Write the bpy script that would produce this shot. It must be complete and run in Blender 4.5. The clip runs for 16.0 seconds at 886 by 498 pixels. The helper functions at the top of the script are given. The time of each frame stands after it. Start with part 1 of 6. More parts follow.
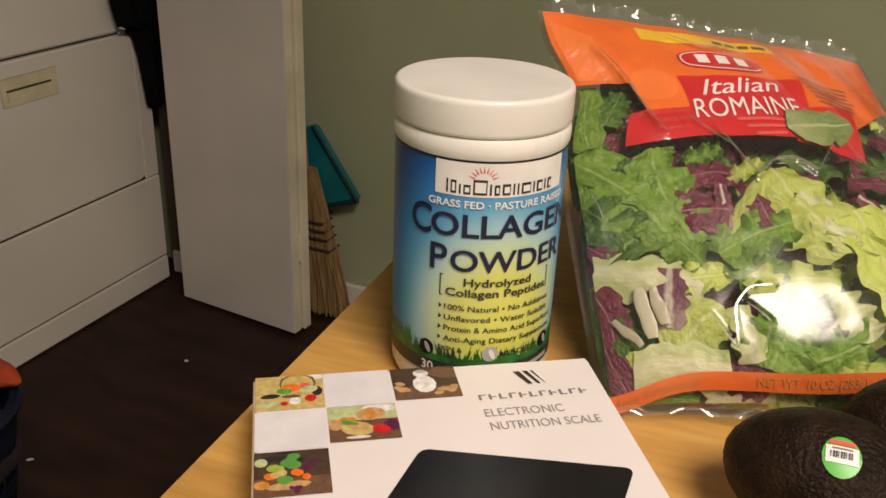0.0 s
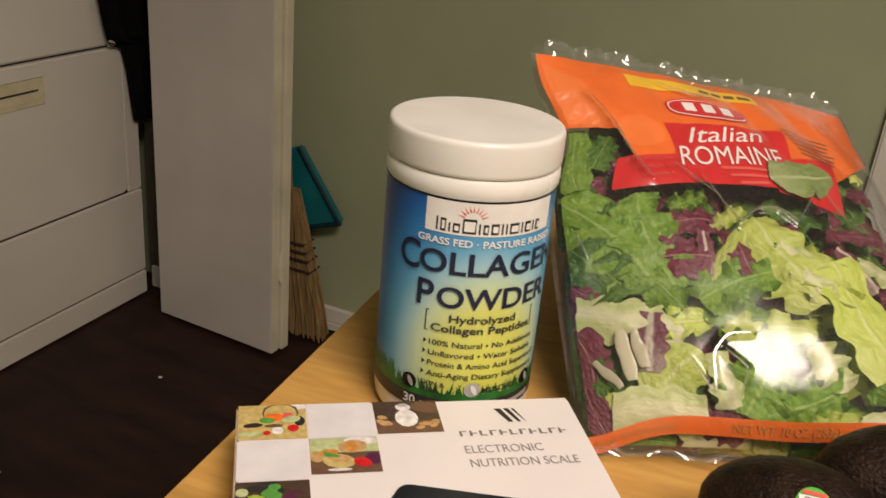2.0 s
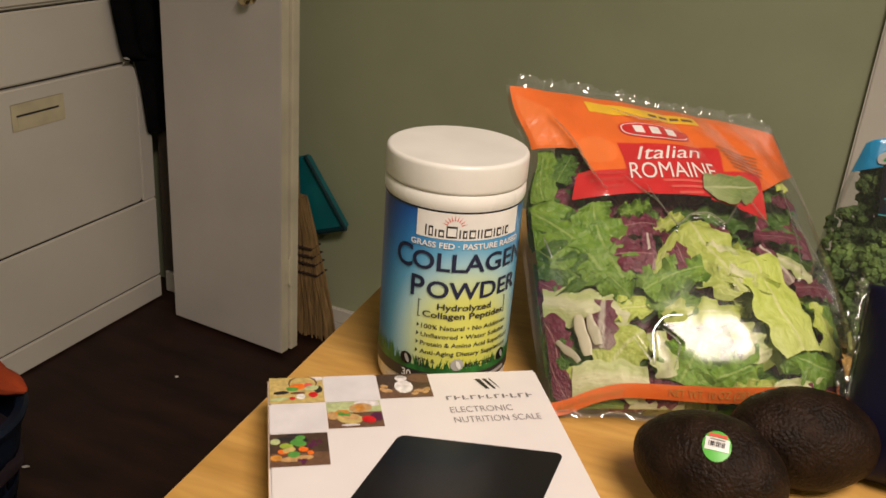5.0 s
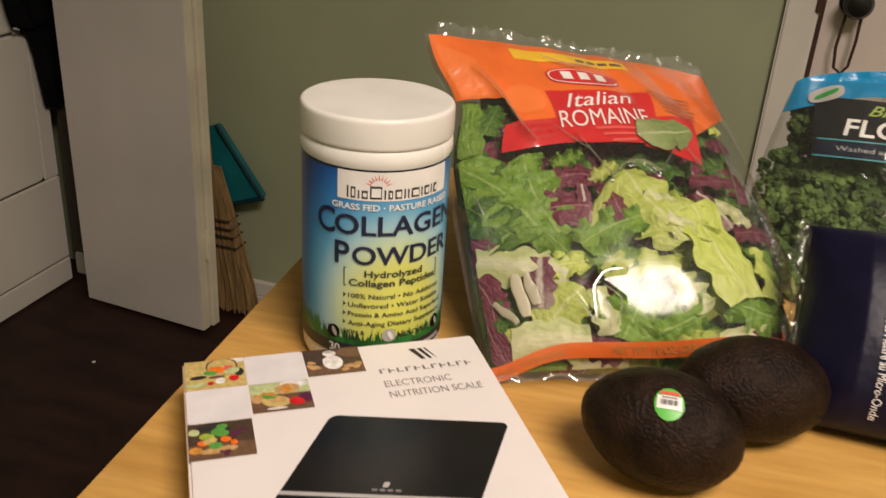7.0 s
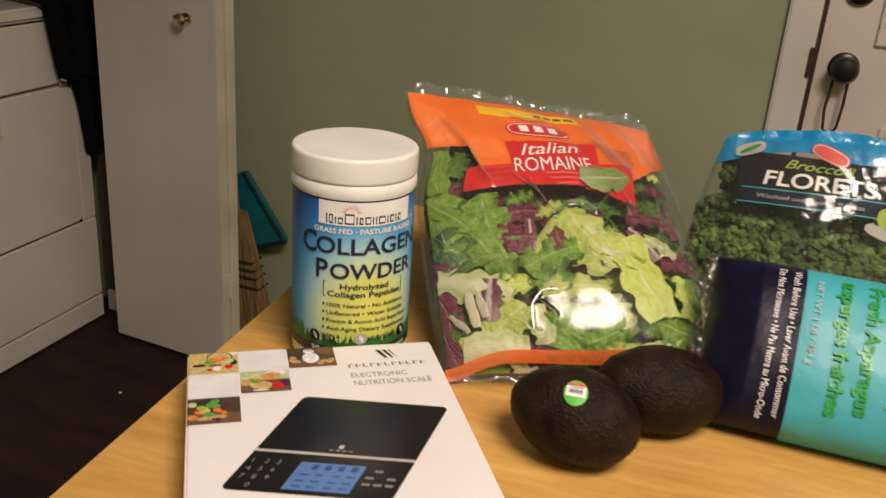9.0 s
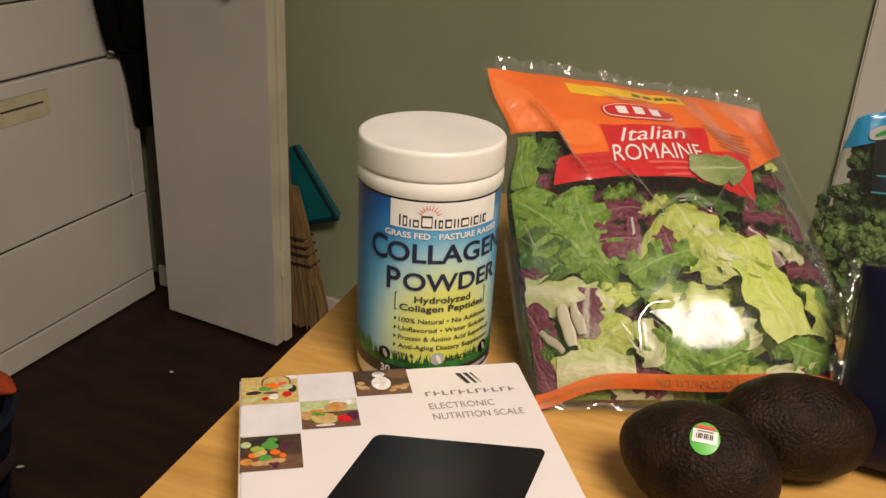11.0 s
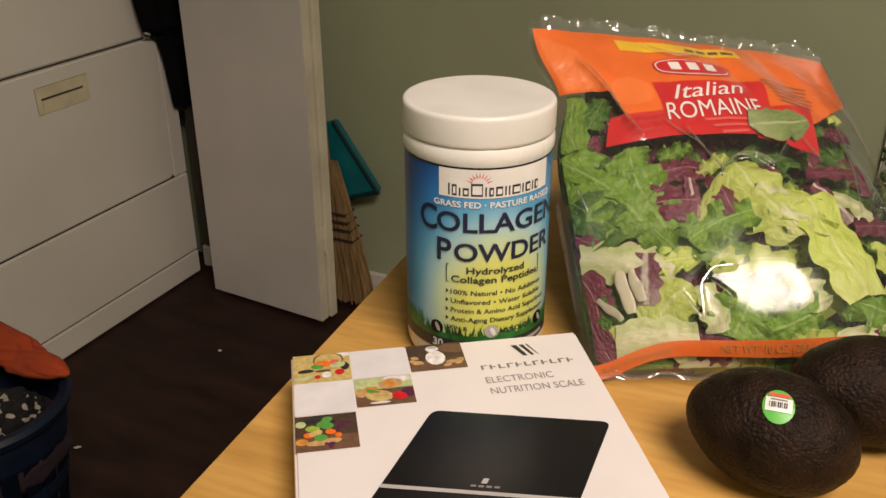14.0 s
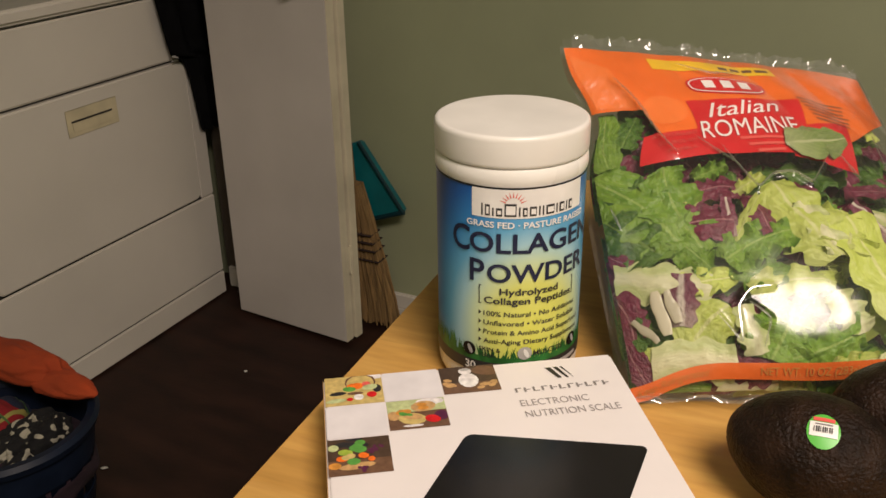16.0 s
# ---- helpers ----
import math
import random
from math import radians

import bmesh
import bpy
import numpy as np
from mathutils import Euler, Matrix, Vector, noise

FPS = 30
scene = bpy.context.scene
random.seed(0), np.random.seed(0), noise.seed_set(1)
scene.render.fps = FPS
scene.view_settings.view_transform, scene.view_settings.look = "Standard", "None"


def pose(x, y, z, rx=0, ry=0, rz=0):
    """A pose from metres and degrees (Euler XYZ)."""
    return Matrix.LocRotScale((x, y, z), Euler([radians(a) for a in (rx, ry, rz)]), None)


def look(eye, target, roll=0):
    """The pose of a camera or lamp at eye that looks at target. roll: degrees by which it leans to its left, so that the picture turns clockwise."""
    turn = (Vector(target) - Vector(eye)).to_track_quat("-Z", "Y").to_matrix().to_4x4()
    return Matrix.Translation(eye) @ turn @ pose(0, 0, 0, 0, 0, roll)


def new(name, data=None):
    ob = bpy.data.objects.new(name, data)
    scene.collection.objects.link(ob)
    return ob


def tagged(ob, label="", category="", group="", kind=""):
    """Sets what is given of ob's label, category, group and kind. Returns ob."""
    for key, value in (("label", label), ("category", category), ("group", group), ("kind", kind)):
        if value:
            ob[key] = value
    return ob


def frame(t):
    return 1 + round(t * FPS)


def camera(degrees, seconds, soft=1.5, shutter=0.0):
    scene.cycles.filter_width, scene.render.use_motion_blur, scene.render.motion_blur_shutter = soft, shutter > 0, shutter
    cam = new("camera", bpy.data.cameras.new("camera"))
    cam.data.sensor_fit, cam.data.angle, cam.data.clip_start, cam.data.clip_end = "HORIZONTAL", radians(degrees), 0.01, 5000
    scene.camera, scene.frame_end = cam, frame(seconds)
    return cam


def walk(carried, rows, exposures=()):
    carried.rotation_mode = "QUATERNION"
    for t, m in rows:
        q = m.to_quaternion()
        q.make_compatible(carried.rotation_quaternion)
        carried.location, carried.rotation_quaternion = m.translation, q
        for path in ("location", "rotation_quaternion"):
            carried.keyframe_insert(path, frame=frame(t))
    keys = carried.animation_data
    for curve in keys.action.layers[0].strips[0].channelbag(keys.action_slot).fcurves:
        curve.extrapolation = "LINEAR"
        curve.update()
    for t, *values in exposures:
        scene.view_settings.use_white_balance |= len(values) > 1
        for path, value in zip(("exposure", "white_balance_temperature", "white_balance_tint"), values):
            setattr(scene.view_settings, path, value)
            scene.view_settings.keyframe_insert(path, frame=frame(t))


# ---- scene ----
cam = camera(53.0, 16.0, shutter=0.4)
PATH = [
    (0, (0.138, 0.197, 1.167), (-0.572, 1.864, 0.32), 2.5),
    (0.5, (0.135, 0.204, 1.167), (-0.606, 1.869, 0.345), 2.2),
    (1, (0.133, 0.207, 1.175), (-0.612, 1.883, 0.376), 3.6),
    (1.5, (0.127, 0.199, 1.177), (-0.628, 1.875, 0.39), 4.1),
    (2, (0.135, 0.192, 1.175), (-0.544, 1.897, 0.38), 5.4),
    (2.5, (0.177, 0.164, 1.186), (-0.499, 1.86, 0.369), 4.7),
    (3, (0.242, 0.087, 1.21), (-0.418, 1.801, 0.418), 6.6),
    (3.5, (0.269, 0.019, 1.22), (-0.449, 1.735, 0.487), 5.3),
    (4, (0.262, 0.007, 1.221), (-0.48, 1.708, 0.476), 4.7),
    (4.2, (0.246, 0.024, 1.222), (-0.499, 1.717, 0.462), 4.6),
    (6.3, (0.137, 0.155, 1.2), (-0.43, 1.889, 0.382), 4.3),
    (6.5, (0.142, 0.154, 1.198), (-0.419, 1.886, 0.37), 4.1),
    (7, (0.166, 0.137, 1.2), (-0.346, 1.873, 0.348), 3.8),
    (7.5, (0.223, 0.063, 1.21), (-0.403, 1.776, 0.388), 4.9),
    (8, (0.287, 0.004, 1.226), (-0.315, 1.773, 0.512), 4.8),
    (8.5, (0.292, -0.004, 1.224), (-0.343, 1.745, 0.491), 4.3),
    (9, (0.243, 0.049, 1.227), (-0.355, 1.807, 0.482), 4.2),
    (9.5, (0.203, 0.087, 1.212), (-0.438, 1.789, 0.381), 3.3),
    (9.7, (0.188, 0.097, 1.212), (-0.489, 1.792, 0.396), 3.0),
    (11.8, (0.184, 0.13, 1.214), (-0.499, 1.822, 0.394), 3.1),
    (12, (0.182, 0.13, 1.215), (-0.511, 1.81, 0.38), 2.3),
    (12.5, (0.179, 0.131, 1.212), (-0.551, 1.782, 0.353), 1.3),
    (13, (0.179, 0.132, 1.213), (-0.582, 1.767, 0.349), 0.7),
    (13.5, (0.174, 0.138, 1.207), (-0.562, 1.759, 0.296), -0.0),
    (14, (0.174, 0.14, 1.204), (-0.578, 1.772, 0.326), 0.0),
    (14.5, (0.171, 0.14, 1.2), (-0.597, 1.781, 0.352), -0.1),
    (15, (0.169, 0.142, 1.203), (-0.598, 1.792, 0.373), 0.2),
    (15.5, (0.169, 0.142, 1.203), (-0.622, 1.784, 0.381), -0.3),
    (16, (0.167, 0.142, 1.202), (-0.64, 1.769, 0.366), -0.8),
]
walk(cam, [(t, look(eye, target, roll)) for t, eye, target, roll in PATH])

# ---- world, lights ----
world = bpy.data.worlds.new("world")
world.use_nodes = True
world.node_tree.nodes["Background"].inputs[0].default_value = (1.0, 0.82, 0.62, 1)
world.node_tree.nodes["Background"].inputs[1].default_value = 0.03
scene.world = world
scene.view_settings.exposure = 0.0

LAMP = Vector((0.97, -0.28, 2.70))
lamp_data = bpy.data.lights.new("lamp_light", "AREA")
lamp_data.shape, lamp_data.size, lamp_data.energy = "DISK", 0.98, 66.0
lamp_data.color = (1.0, 0.835, 0.725)
lamp = new("lamp_light", lamp_data)
lamp.matrix_world = look(LAMP - Vector((0, 0, 0.075)), LAMP - Vector((0.0, 0.0, 2)))


# ---- materials ----
def nodes_of(name):
    m = bpy.data.materials.new(name)
    m.use_nodes = True
    return m, m.node_tree.nodes, m.node_tree.links, m.node_tree.nodes["Principled BSDF"]


def surface(name, color, rough=0.5, vary=0.12, scale=20.0, bump=0.05, bump_scale=120.0, metal=0.0, coat=0.0, dark=None, rand=0.0, stretch=(1, 1, 1), spec=0.5, dist=0.002):
    """A procedural surface: two scales of colour variation, fine relief, some roughness change."""
    m, n, l, p = nodes_of(name)
    tc = n.new("ShaderNodeTexCoord")
    mp = n.new("ShaderNodeMapping")
    mp.inputs["Scale"].default_value = stretch
    l.new(tc.outputs["Object"], mp.inputs["Vector"])
    big, small = n.new("ShaderNodeTexNoise"), n.new("ShaderNodeTexNoise")
    big.inputs["Scale"].default_value, big.inputs["Detail"].default_value = scale, 5
    small.inputs["Scale"].default_value, small.inputs["Detail"].default_value = bump_scale, 3
    l.new(mp.outputs[0], big.inputs["Vector"])
    l.new(mp.outputs[0], small.inputs["Vector"])
    low = dark or tuple(c * (1 - 2.2 * vary) for c in color)
    high = tuple(min(1, c * (1 + vary)) for c in color)
    ramp = n.new("ShaderNodeValToRGB")
    ramp.color_ramp.elements[0].position, ramp.color_ramp.elements[1].position = 0.3, 0.68
    ramp.color_ramp.elements[0].color, ramp.color_ramp.elements[1].color = (*low, 1), (*high, 1)
    l.new(big.outputs["Fac"], ramp.inputs["Fac"])
    out = ramp.outputs["Color"]
    if rand:
        info, hsv = n.new("ShaderNodeObjectInfo"), n.new("ShaderNodeHueSaturation")
        mr = n.new("ShaderNodeMapRange")
        mr.inputs["To Min"].default_value, mr.inputs["To Max"].default_value = 1 - rand, 1 + rand
        l.new(info.outputs["Random"], mr.inputs["Value"])
        l.new(mr.outputs[0], hsv.inputs["Value"])
        l.new(out, hsv.inputs["Color"])
        out = hsv.outputs["Color"]
    l.new(out, p.inputs["Base Color"])
    rr = n.new("ShaderNodeMapRange")
    rr.inputs["To Min"].default_value, rr.inputs["To Max"].default_value = max(0.02, rough - 0.08), min(1, rough + 0.08)
    l.new(big.outputs["Fac"], rr.inputs["Value"])
    l.new(rr.outputs[0], p.inputs["Roughness"])
    b = n.new("ShaderNodeBump")
    b.inputs["Strength"].default_value, b.inputs["Distance"].default_value = bump, dist
    l.new(small.outputs["Fac"], b.inputs["Height"])
    l.new(b.outputs[0], p.inputs["Normal"])
    p.inputs["Metallic"].default_value = metal
    p.inputs["Coat Weight"].default_value = coat
    p.inputs["Specular IOR Level"].default_value = spec
    return m


def ink(name, color, rough=0.4, coat=0.0):
    return surface(name, color, rough, vary=0.04, scale=60, bump=0.02, coat=coat)


def film_material(name, tint=(0.97, 0.97, 0.96), rough=0.17, bump=0.10, ior=1.5, haze=0.015):
    m, n, l, p = nodes_of(name)
    n.remove(p)
    tr, gl, fr, mix = n.new("ShaderNodeBsdfTransparent"), n.new("ShaderNodeBsdfGlossy"), n.new("ShaderNodeFresnel"), n.new("ShaderNodeMixShader")
    tr.inputs[0].default_value = (*tint, 1)
    gl.inputs["Color"].default_value = (1, 1, 1, 1)
    gl.inputs["Roughness"].default_value = rough
    fr.inputs["IOR"].default_value = ior
    tc, no, bu = n.new("ShaderNodeTexCoord"), n.new("ShaderNodeTexNoise"), n.new("ShaderNodeBump")
    no.inputs["Scale"].default_value, no.inputs["Detail"].default_value, no.inputs["Distortion"].default_value = 26, 1.5, 1.6
    bu.inputs["Strength"].default_value, bu.inputs["Distance"].default_value = bump, 0.006
    l.new(tc.outputs["Object"], no.inputs["Vector"])
    l.new(no.outputs["Fac"], bu.inputs["Height"])
    l.new(bu.outputs[0], gl.inputs["Normal"])
    l.new(bu.outputs[0], fr.inputs["Normal"])
    cap = n.new("ShaderNodeMath")
    cap.operation, cap.inputs[1].default_value = "MINIMUM", 0.26
    l.new(fr.outputs[0], cap.inputs[0])
    l.new(cap.outputs[0], mix.inputs[0])
    l.new(tr.outputs[0], mix.inputs[1])
    l.new(gl.outputs[0], mix.inputs[2])
    df, mix2 = n.new("ShaderNodeBsdfDiffuse"), n.new("ShaderNodeMixShader")
    df.inputs[0].default_value = (0.85, 0.85, 0.85, 1)
    mix2.inputs[0].default_value = haze
    l.new(mix.outputs[0], mix2.inputs[1])
    l.new(df.outputs[0], mix2.inputs[2])
    l.new(mix2.outputs[0], n["Material Output"].inputs["Surface"])
    return m


def leaf_material(name, body, edge, rib, rib_width=0.10, rough=0.40, base=0.55, vein=0.16, crinkle=0.42):
    """Leaf blade with a pale midrib, branching veins and a blotchy tone; uses the blade's own u (across) and v (along)."""
    m, n, l, p = nodes_of(name)
    uv, sep = n.new("ShaderNodeUVMap"), n.new("ShaderNodeSeparateXYZ")
    l.new(uv.outputs[0], sep.inputs[0])
    ab = n.new("ShaderNodeMath")
    ab.operation = "ABSOLUTE"
    sub = n.new("ShaderNodeMath")
    sub.operation, sub.inputs[1].default_value = "SUBTRACT", 0.5
    l.new(sep.outputs[0], sub.inputs[0])
    l.new(sub.outputs[0], ab.inputs[0])
    no = n.new("ShaderNodeTexNoise")
    no.inputs["Scale"].default_value, no.inputs["Detail"].default_value = 5, 6
    l.new(uv.outputs[0], no.inputs["Vector"])
    blade = n.new("ShaderNodeMixRGB")
    blade.inputs[1].default_value, blade.inputs[2].default_value = (*body, 1), (*edge, 1)
    r0 = n.new("ShaderNodeMapRange")
    r0.inputs["From Min"].default_value, r0.inputs["From Max"].default_value = 0.35, 0.65
    l.new(no.outputs["Fac"], r0.inputs["Value"])
    l.new(r0.outputs[0], blade.inputs[0])
    # side veins: slanted wave, mirrored about the rib
    ad = n.new("ShaderNodeMath")
    ad.operation, ad.inputs[1].default_value = "MULTIPLY", -0.9
    l.new(ab.outputs[0], ad.inputs[0])
    s2 = n.new("ShaderNodeMath")
    s2.operation = "ADD"
    l.new(ad.outputs[0], s2.inputs[0])
    l.new(sep.outputs[1], s2.inputs[1])
    cmb = n.new("ShaderNodeCombineXYZ")
    l.new(s2.outputs[0], cmb.inputs[0])
    wv = n.new("ShaderNodeTexWave")
    wv.inputs["Scale"].default_value, wv.inputs["Distortion"].default_value, wv.inputs["Detail"].default_value = 2.6, 2.5, 2
    l.new(cmb.outputs[0], wv.inputs["Vector"])
    vr = n.new("ShaderNodeMapRange")
    vr.inputs["From Min"].default_value, vr.inputs["From Max"].default_value, vr.inputs["To Max"].default_value = 0.72, 1.0, vein
    l.new(wv.outputs["Fac"], vr.inputs["Value"])
    veins = n.new("ShaderNodeMixRGB")
    veins.inputs[2].default_value = (*rib, 1)
    l.new(vr.outputs[0], veins.inputs[0])
    pale, pr, pw = n.new("ShaderNodeMixRGB"), n.new("ShaderNodeMapRange"), n.new("ShaderNodeMath")
    pw.operation = "MULTIPLY_ADD"
    pw.inputs[1].default_value = 0.45
    l.new(no.outputs["Fac"], pw.inputs[0])
    l.new(sep.outputs[1], pw.inputs[2])
    pr.inputs["From Min"].default_value, pr.inputs["From Max"].default_value, pr.inputs["To Max"].default_value = 0.72, 0.22, base
    l.new(pw.outputs[0], pr.inputs["Value"])
    pale.inputs[2].default_value = (*rib, 1)
    l.new(pr.outputs[0], pale.inputs[0])
    l.new(blade.outputs[0], pale.inputs[1])
    l.new(pale.outputs[0], veins.inputs[1])
    rr = n.new("ShaderNodeMapRange")
    rr.inputs["From Min"].default_value, rr.inputs["From Max"].default_value = rib_width, rib_width * 0.4
    l.new(ab.outputs[0], rr.inputs["Value"])
    mid = n.new("ShaderNodeMixRGB")
    mid.inputs[2].default_value = (*rib, 1)
    l.new(rr.outputs[0], mid.inputs[0])
    l.new(veins.outputs[0], mid.inputs[1])
    info, hsv, mr = n.new("ShaderNodeObjectInfo"), n.new("ShaderNodeHueSaturation"), n.new("ShaderNodeMapRange")
    mr.inputs["To Min"].default_value, mr.inputs["To Max"].default_value = 0.86, 1.14
    l.new(info.outputs["Random"], mr.inputs["Value"])
    l.new(mr.outputs[0], hsv.inputs["Value"])
    l.new(mid.outputs[0], hsv.inputs["Color"])
    l.new(hsv.outputs[0], p.inputs["Base Color"])
    p.inputs["Roughness"].default_value = rough
    p.inputs["Specular IOR Level"].default_value = 0.45
    bu, n2 = n.new("ShaderNodeBump"), n.new("ShaderNodeTexNoise")
    n2.inputs["Scale"].default_value, n2.inputs["Detail"].default_value = 9, 4
    l.new(uv.outputs[0], n2.inputs["Vector"])
    bu.inputs["Strength"].default_value, bu.inputs["Distance"].default_value = crinkle, 0.006
    l.new(n2.outputs["Fac"], bu.inputs["Height"])
    l.new(bu.outputs[0], p.inputs["Normal"])
    # thin blades let some light through
    tl, mix = n.new("ShaderNodeBsdfTranslucent"), n.new("ShaderNodeMixShader")
    l.new(hsv.outputs[0], tl.inputs["Color"])
    mix.inputs[0].default_value = 0.12
    l.new(p.outputs[0], mix.inputs[1])
    l.new(tl.outputs[0], mix.inputs[2])
    l.new(mix.outputs[0], n["Material Output"].inputs["Surface"])
    return m


def wood_material(name, light, dark, axis=0, rough=0.38):
    """Sawn wood with staves along one axis, each of its own tone, with streaked grain."""
    m, n, l, p = nodes_of(name)
    tc, mp = n.new("ShaderNodeTexCoord"), n.new("ShaderNodeMapping")
    sc = [26.0, 26.0, 26.0]
    sc[axis] = 4.0
    mp.inputs["Scale"].default_value = sc
    l.new(tc.outputs["Object"], mp.inputs["Vector"])
    no = n.new("ShaderNodeTexNoise")
    no.inputs["Scale"].default_value, no.inputs["Detail"].default_value, no.inputs["Distortion"].default_value = 1.6, 7, 0.9
    l.new(mp.outputs[0], no.inputs["Vector"])
    fine = n.new("ShaderNodeTexNoise")
    fine.inputs["Scale"].default_value, fine.inputs["Detail"].default_value = 7, 8
    l.new(mp.outputs[0], fine.inputs["Vector"])
    sep = n.new("ShaderNodeSeparateXYZ")
    l.new(tc.outputs["Object"], sep.inputs[0])
    k = n.new("ShaderNodeMath")
    k.operation, k.inputs[1].default_value = "MULTIPLY", 16.0
    l.new(sep.outputs[1 - axis], k.inputs[0])
    fl = n.new("ShaderNodeMath")
    fl.operation = "FLOOR"
    l.new(k.outputs[0], fl.inputs[0])
    wn = n.new("ShaderNodeTexWhiteNoise")
    wn.noise_dimensions = "1D"
    l.new(fl.outputs[0], wn.inputs["W"])
    ramp = n.new("ShaderNodeValToRGB")
    ramp.color_ramp.elements[0].position, ramp.color_ramp.elements[1].position = 0.22, 0.72
    ramp.color_ramp.elements[0].color, ramp.color_ramp.elements[1].color = (*dark, 1), (*light, 1)
    l.new(no.outputs["Fac"], ramp.inputs["Fac"])
    hsv, mr = n.new("ShaderNodeHueSaturation"), n.new("ShaderNodeMapRange")
    mr.inputs["To Min"].default_value, mr.inputs["To Max"].default_value = 0.92, 1.06
    l.new(wn.outputs["Value"], mr.inputs["Value"])
    l.new(mr.outputs[0], hsv.inputs["Value"])
    l.new(ramp.outputs[0], hsv.inputs["Color"])
    mx = n.new("ShaderNodeMixRGB")
    mx.blend_type, mx.inputs[0].default_value = "OVERLAY", 0.26
    l.new(hsv.outputs[0], mx.inputs[1])
    l.new(fine.outputs["Fac"], mx.inputs[2])
    l.new(mx.outputs[0], p.inputs["Base Color"])
    p.inputs["Roughness"].default_value = rough
    b = n.new("ShaderNodeBump")
    b.inputs["Strength"].default_value, b.inputs["Distance"].default_value = 0.12, 0.001
    l.new(fine.outputs["Fac"], b.inputs["Height"])
    l.new(b.outputs[0], p.inputs["Normal"])
    return m


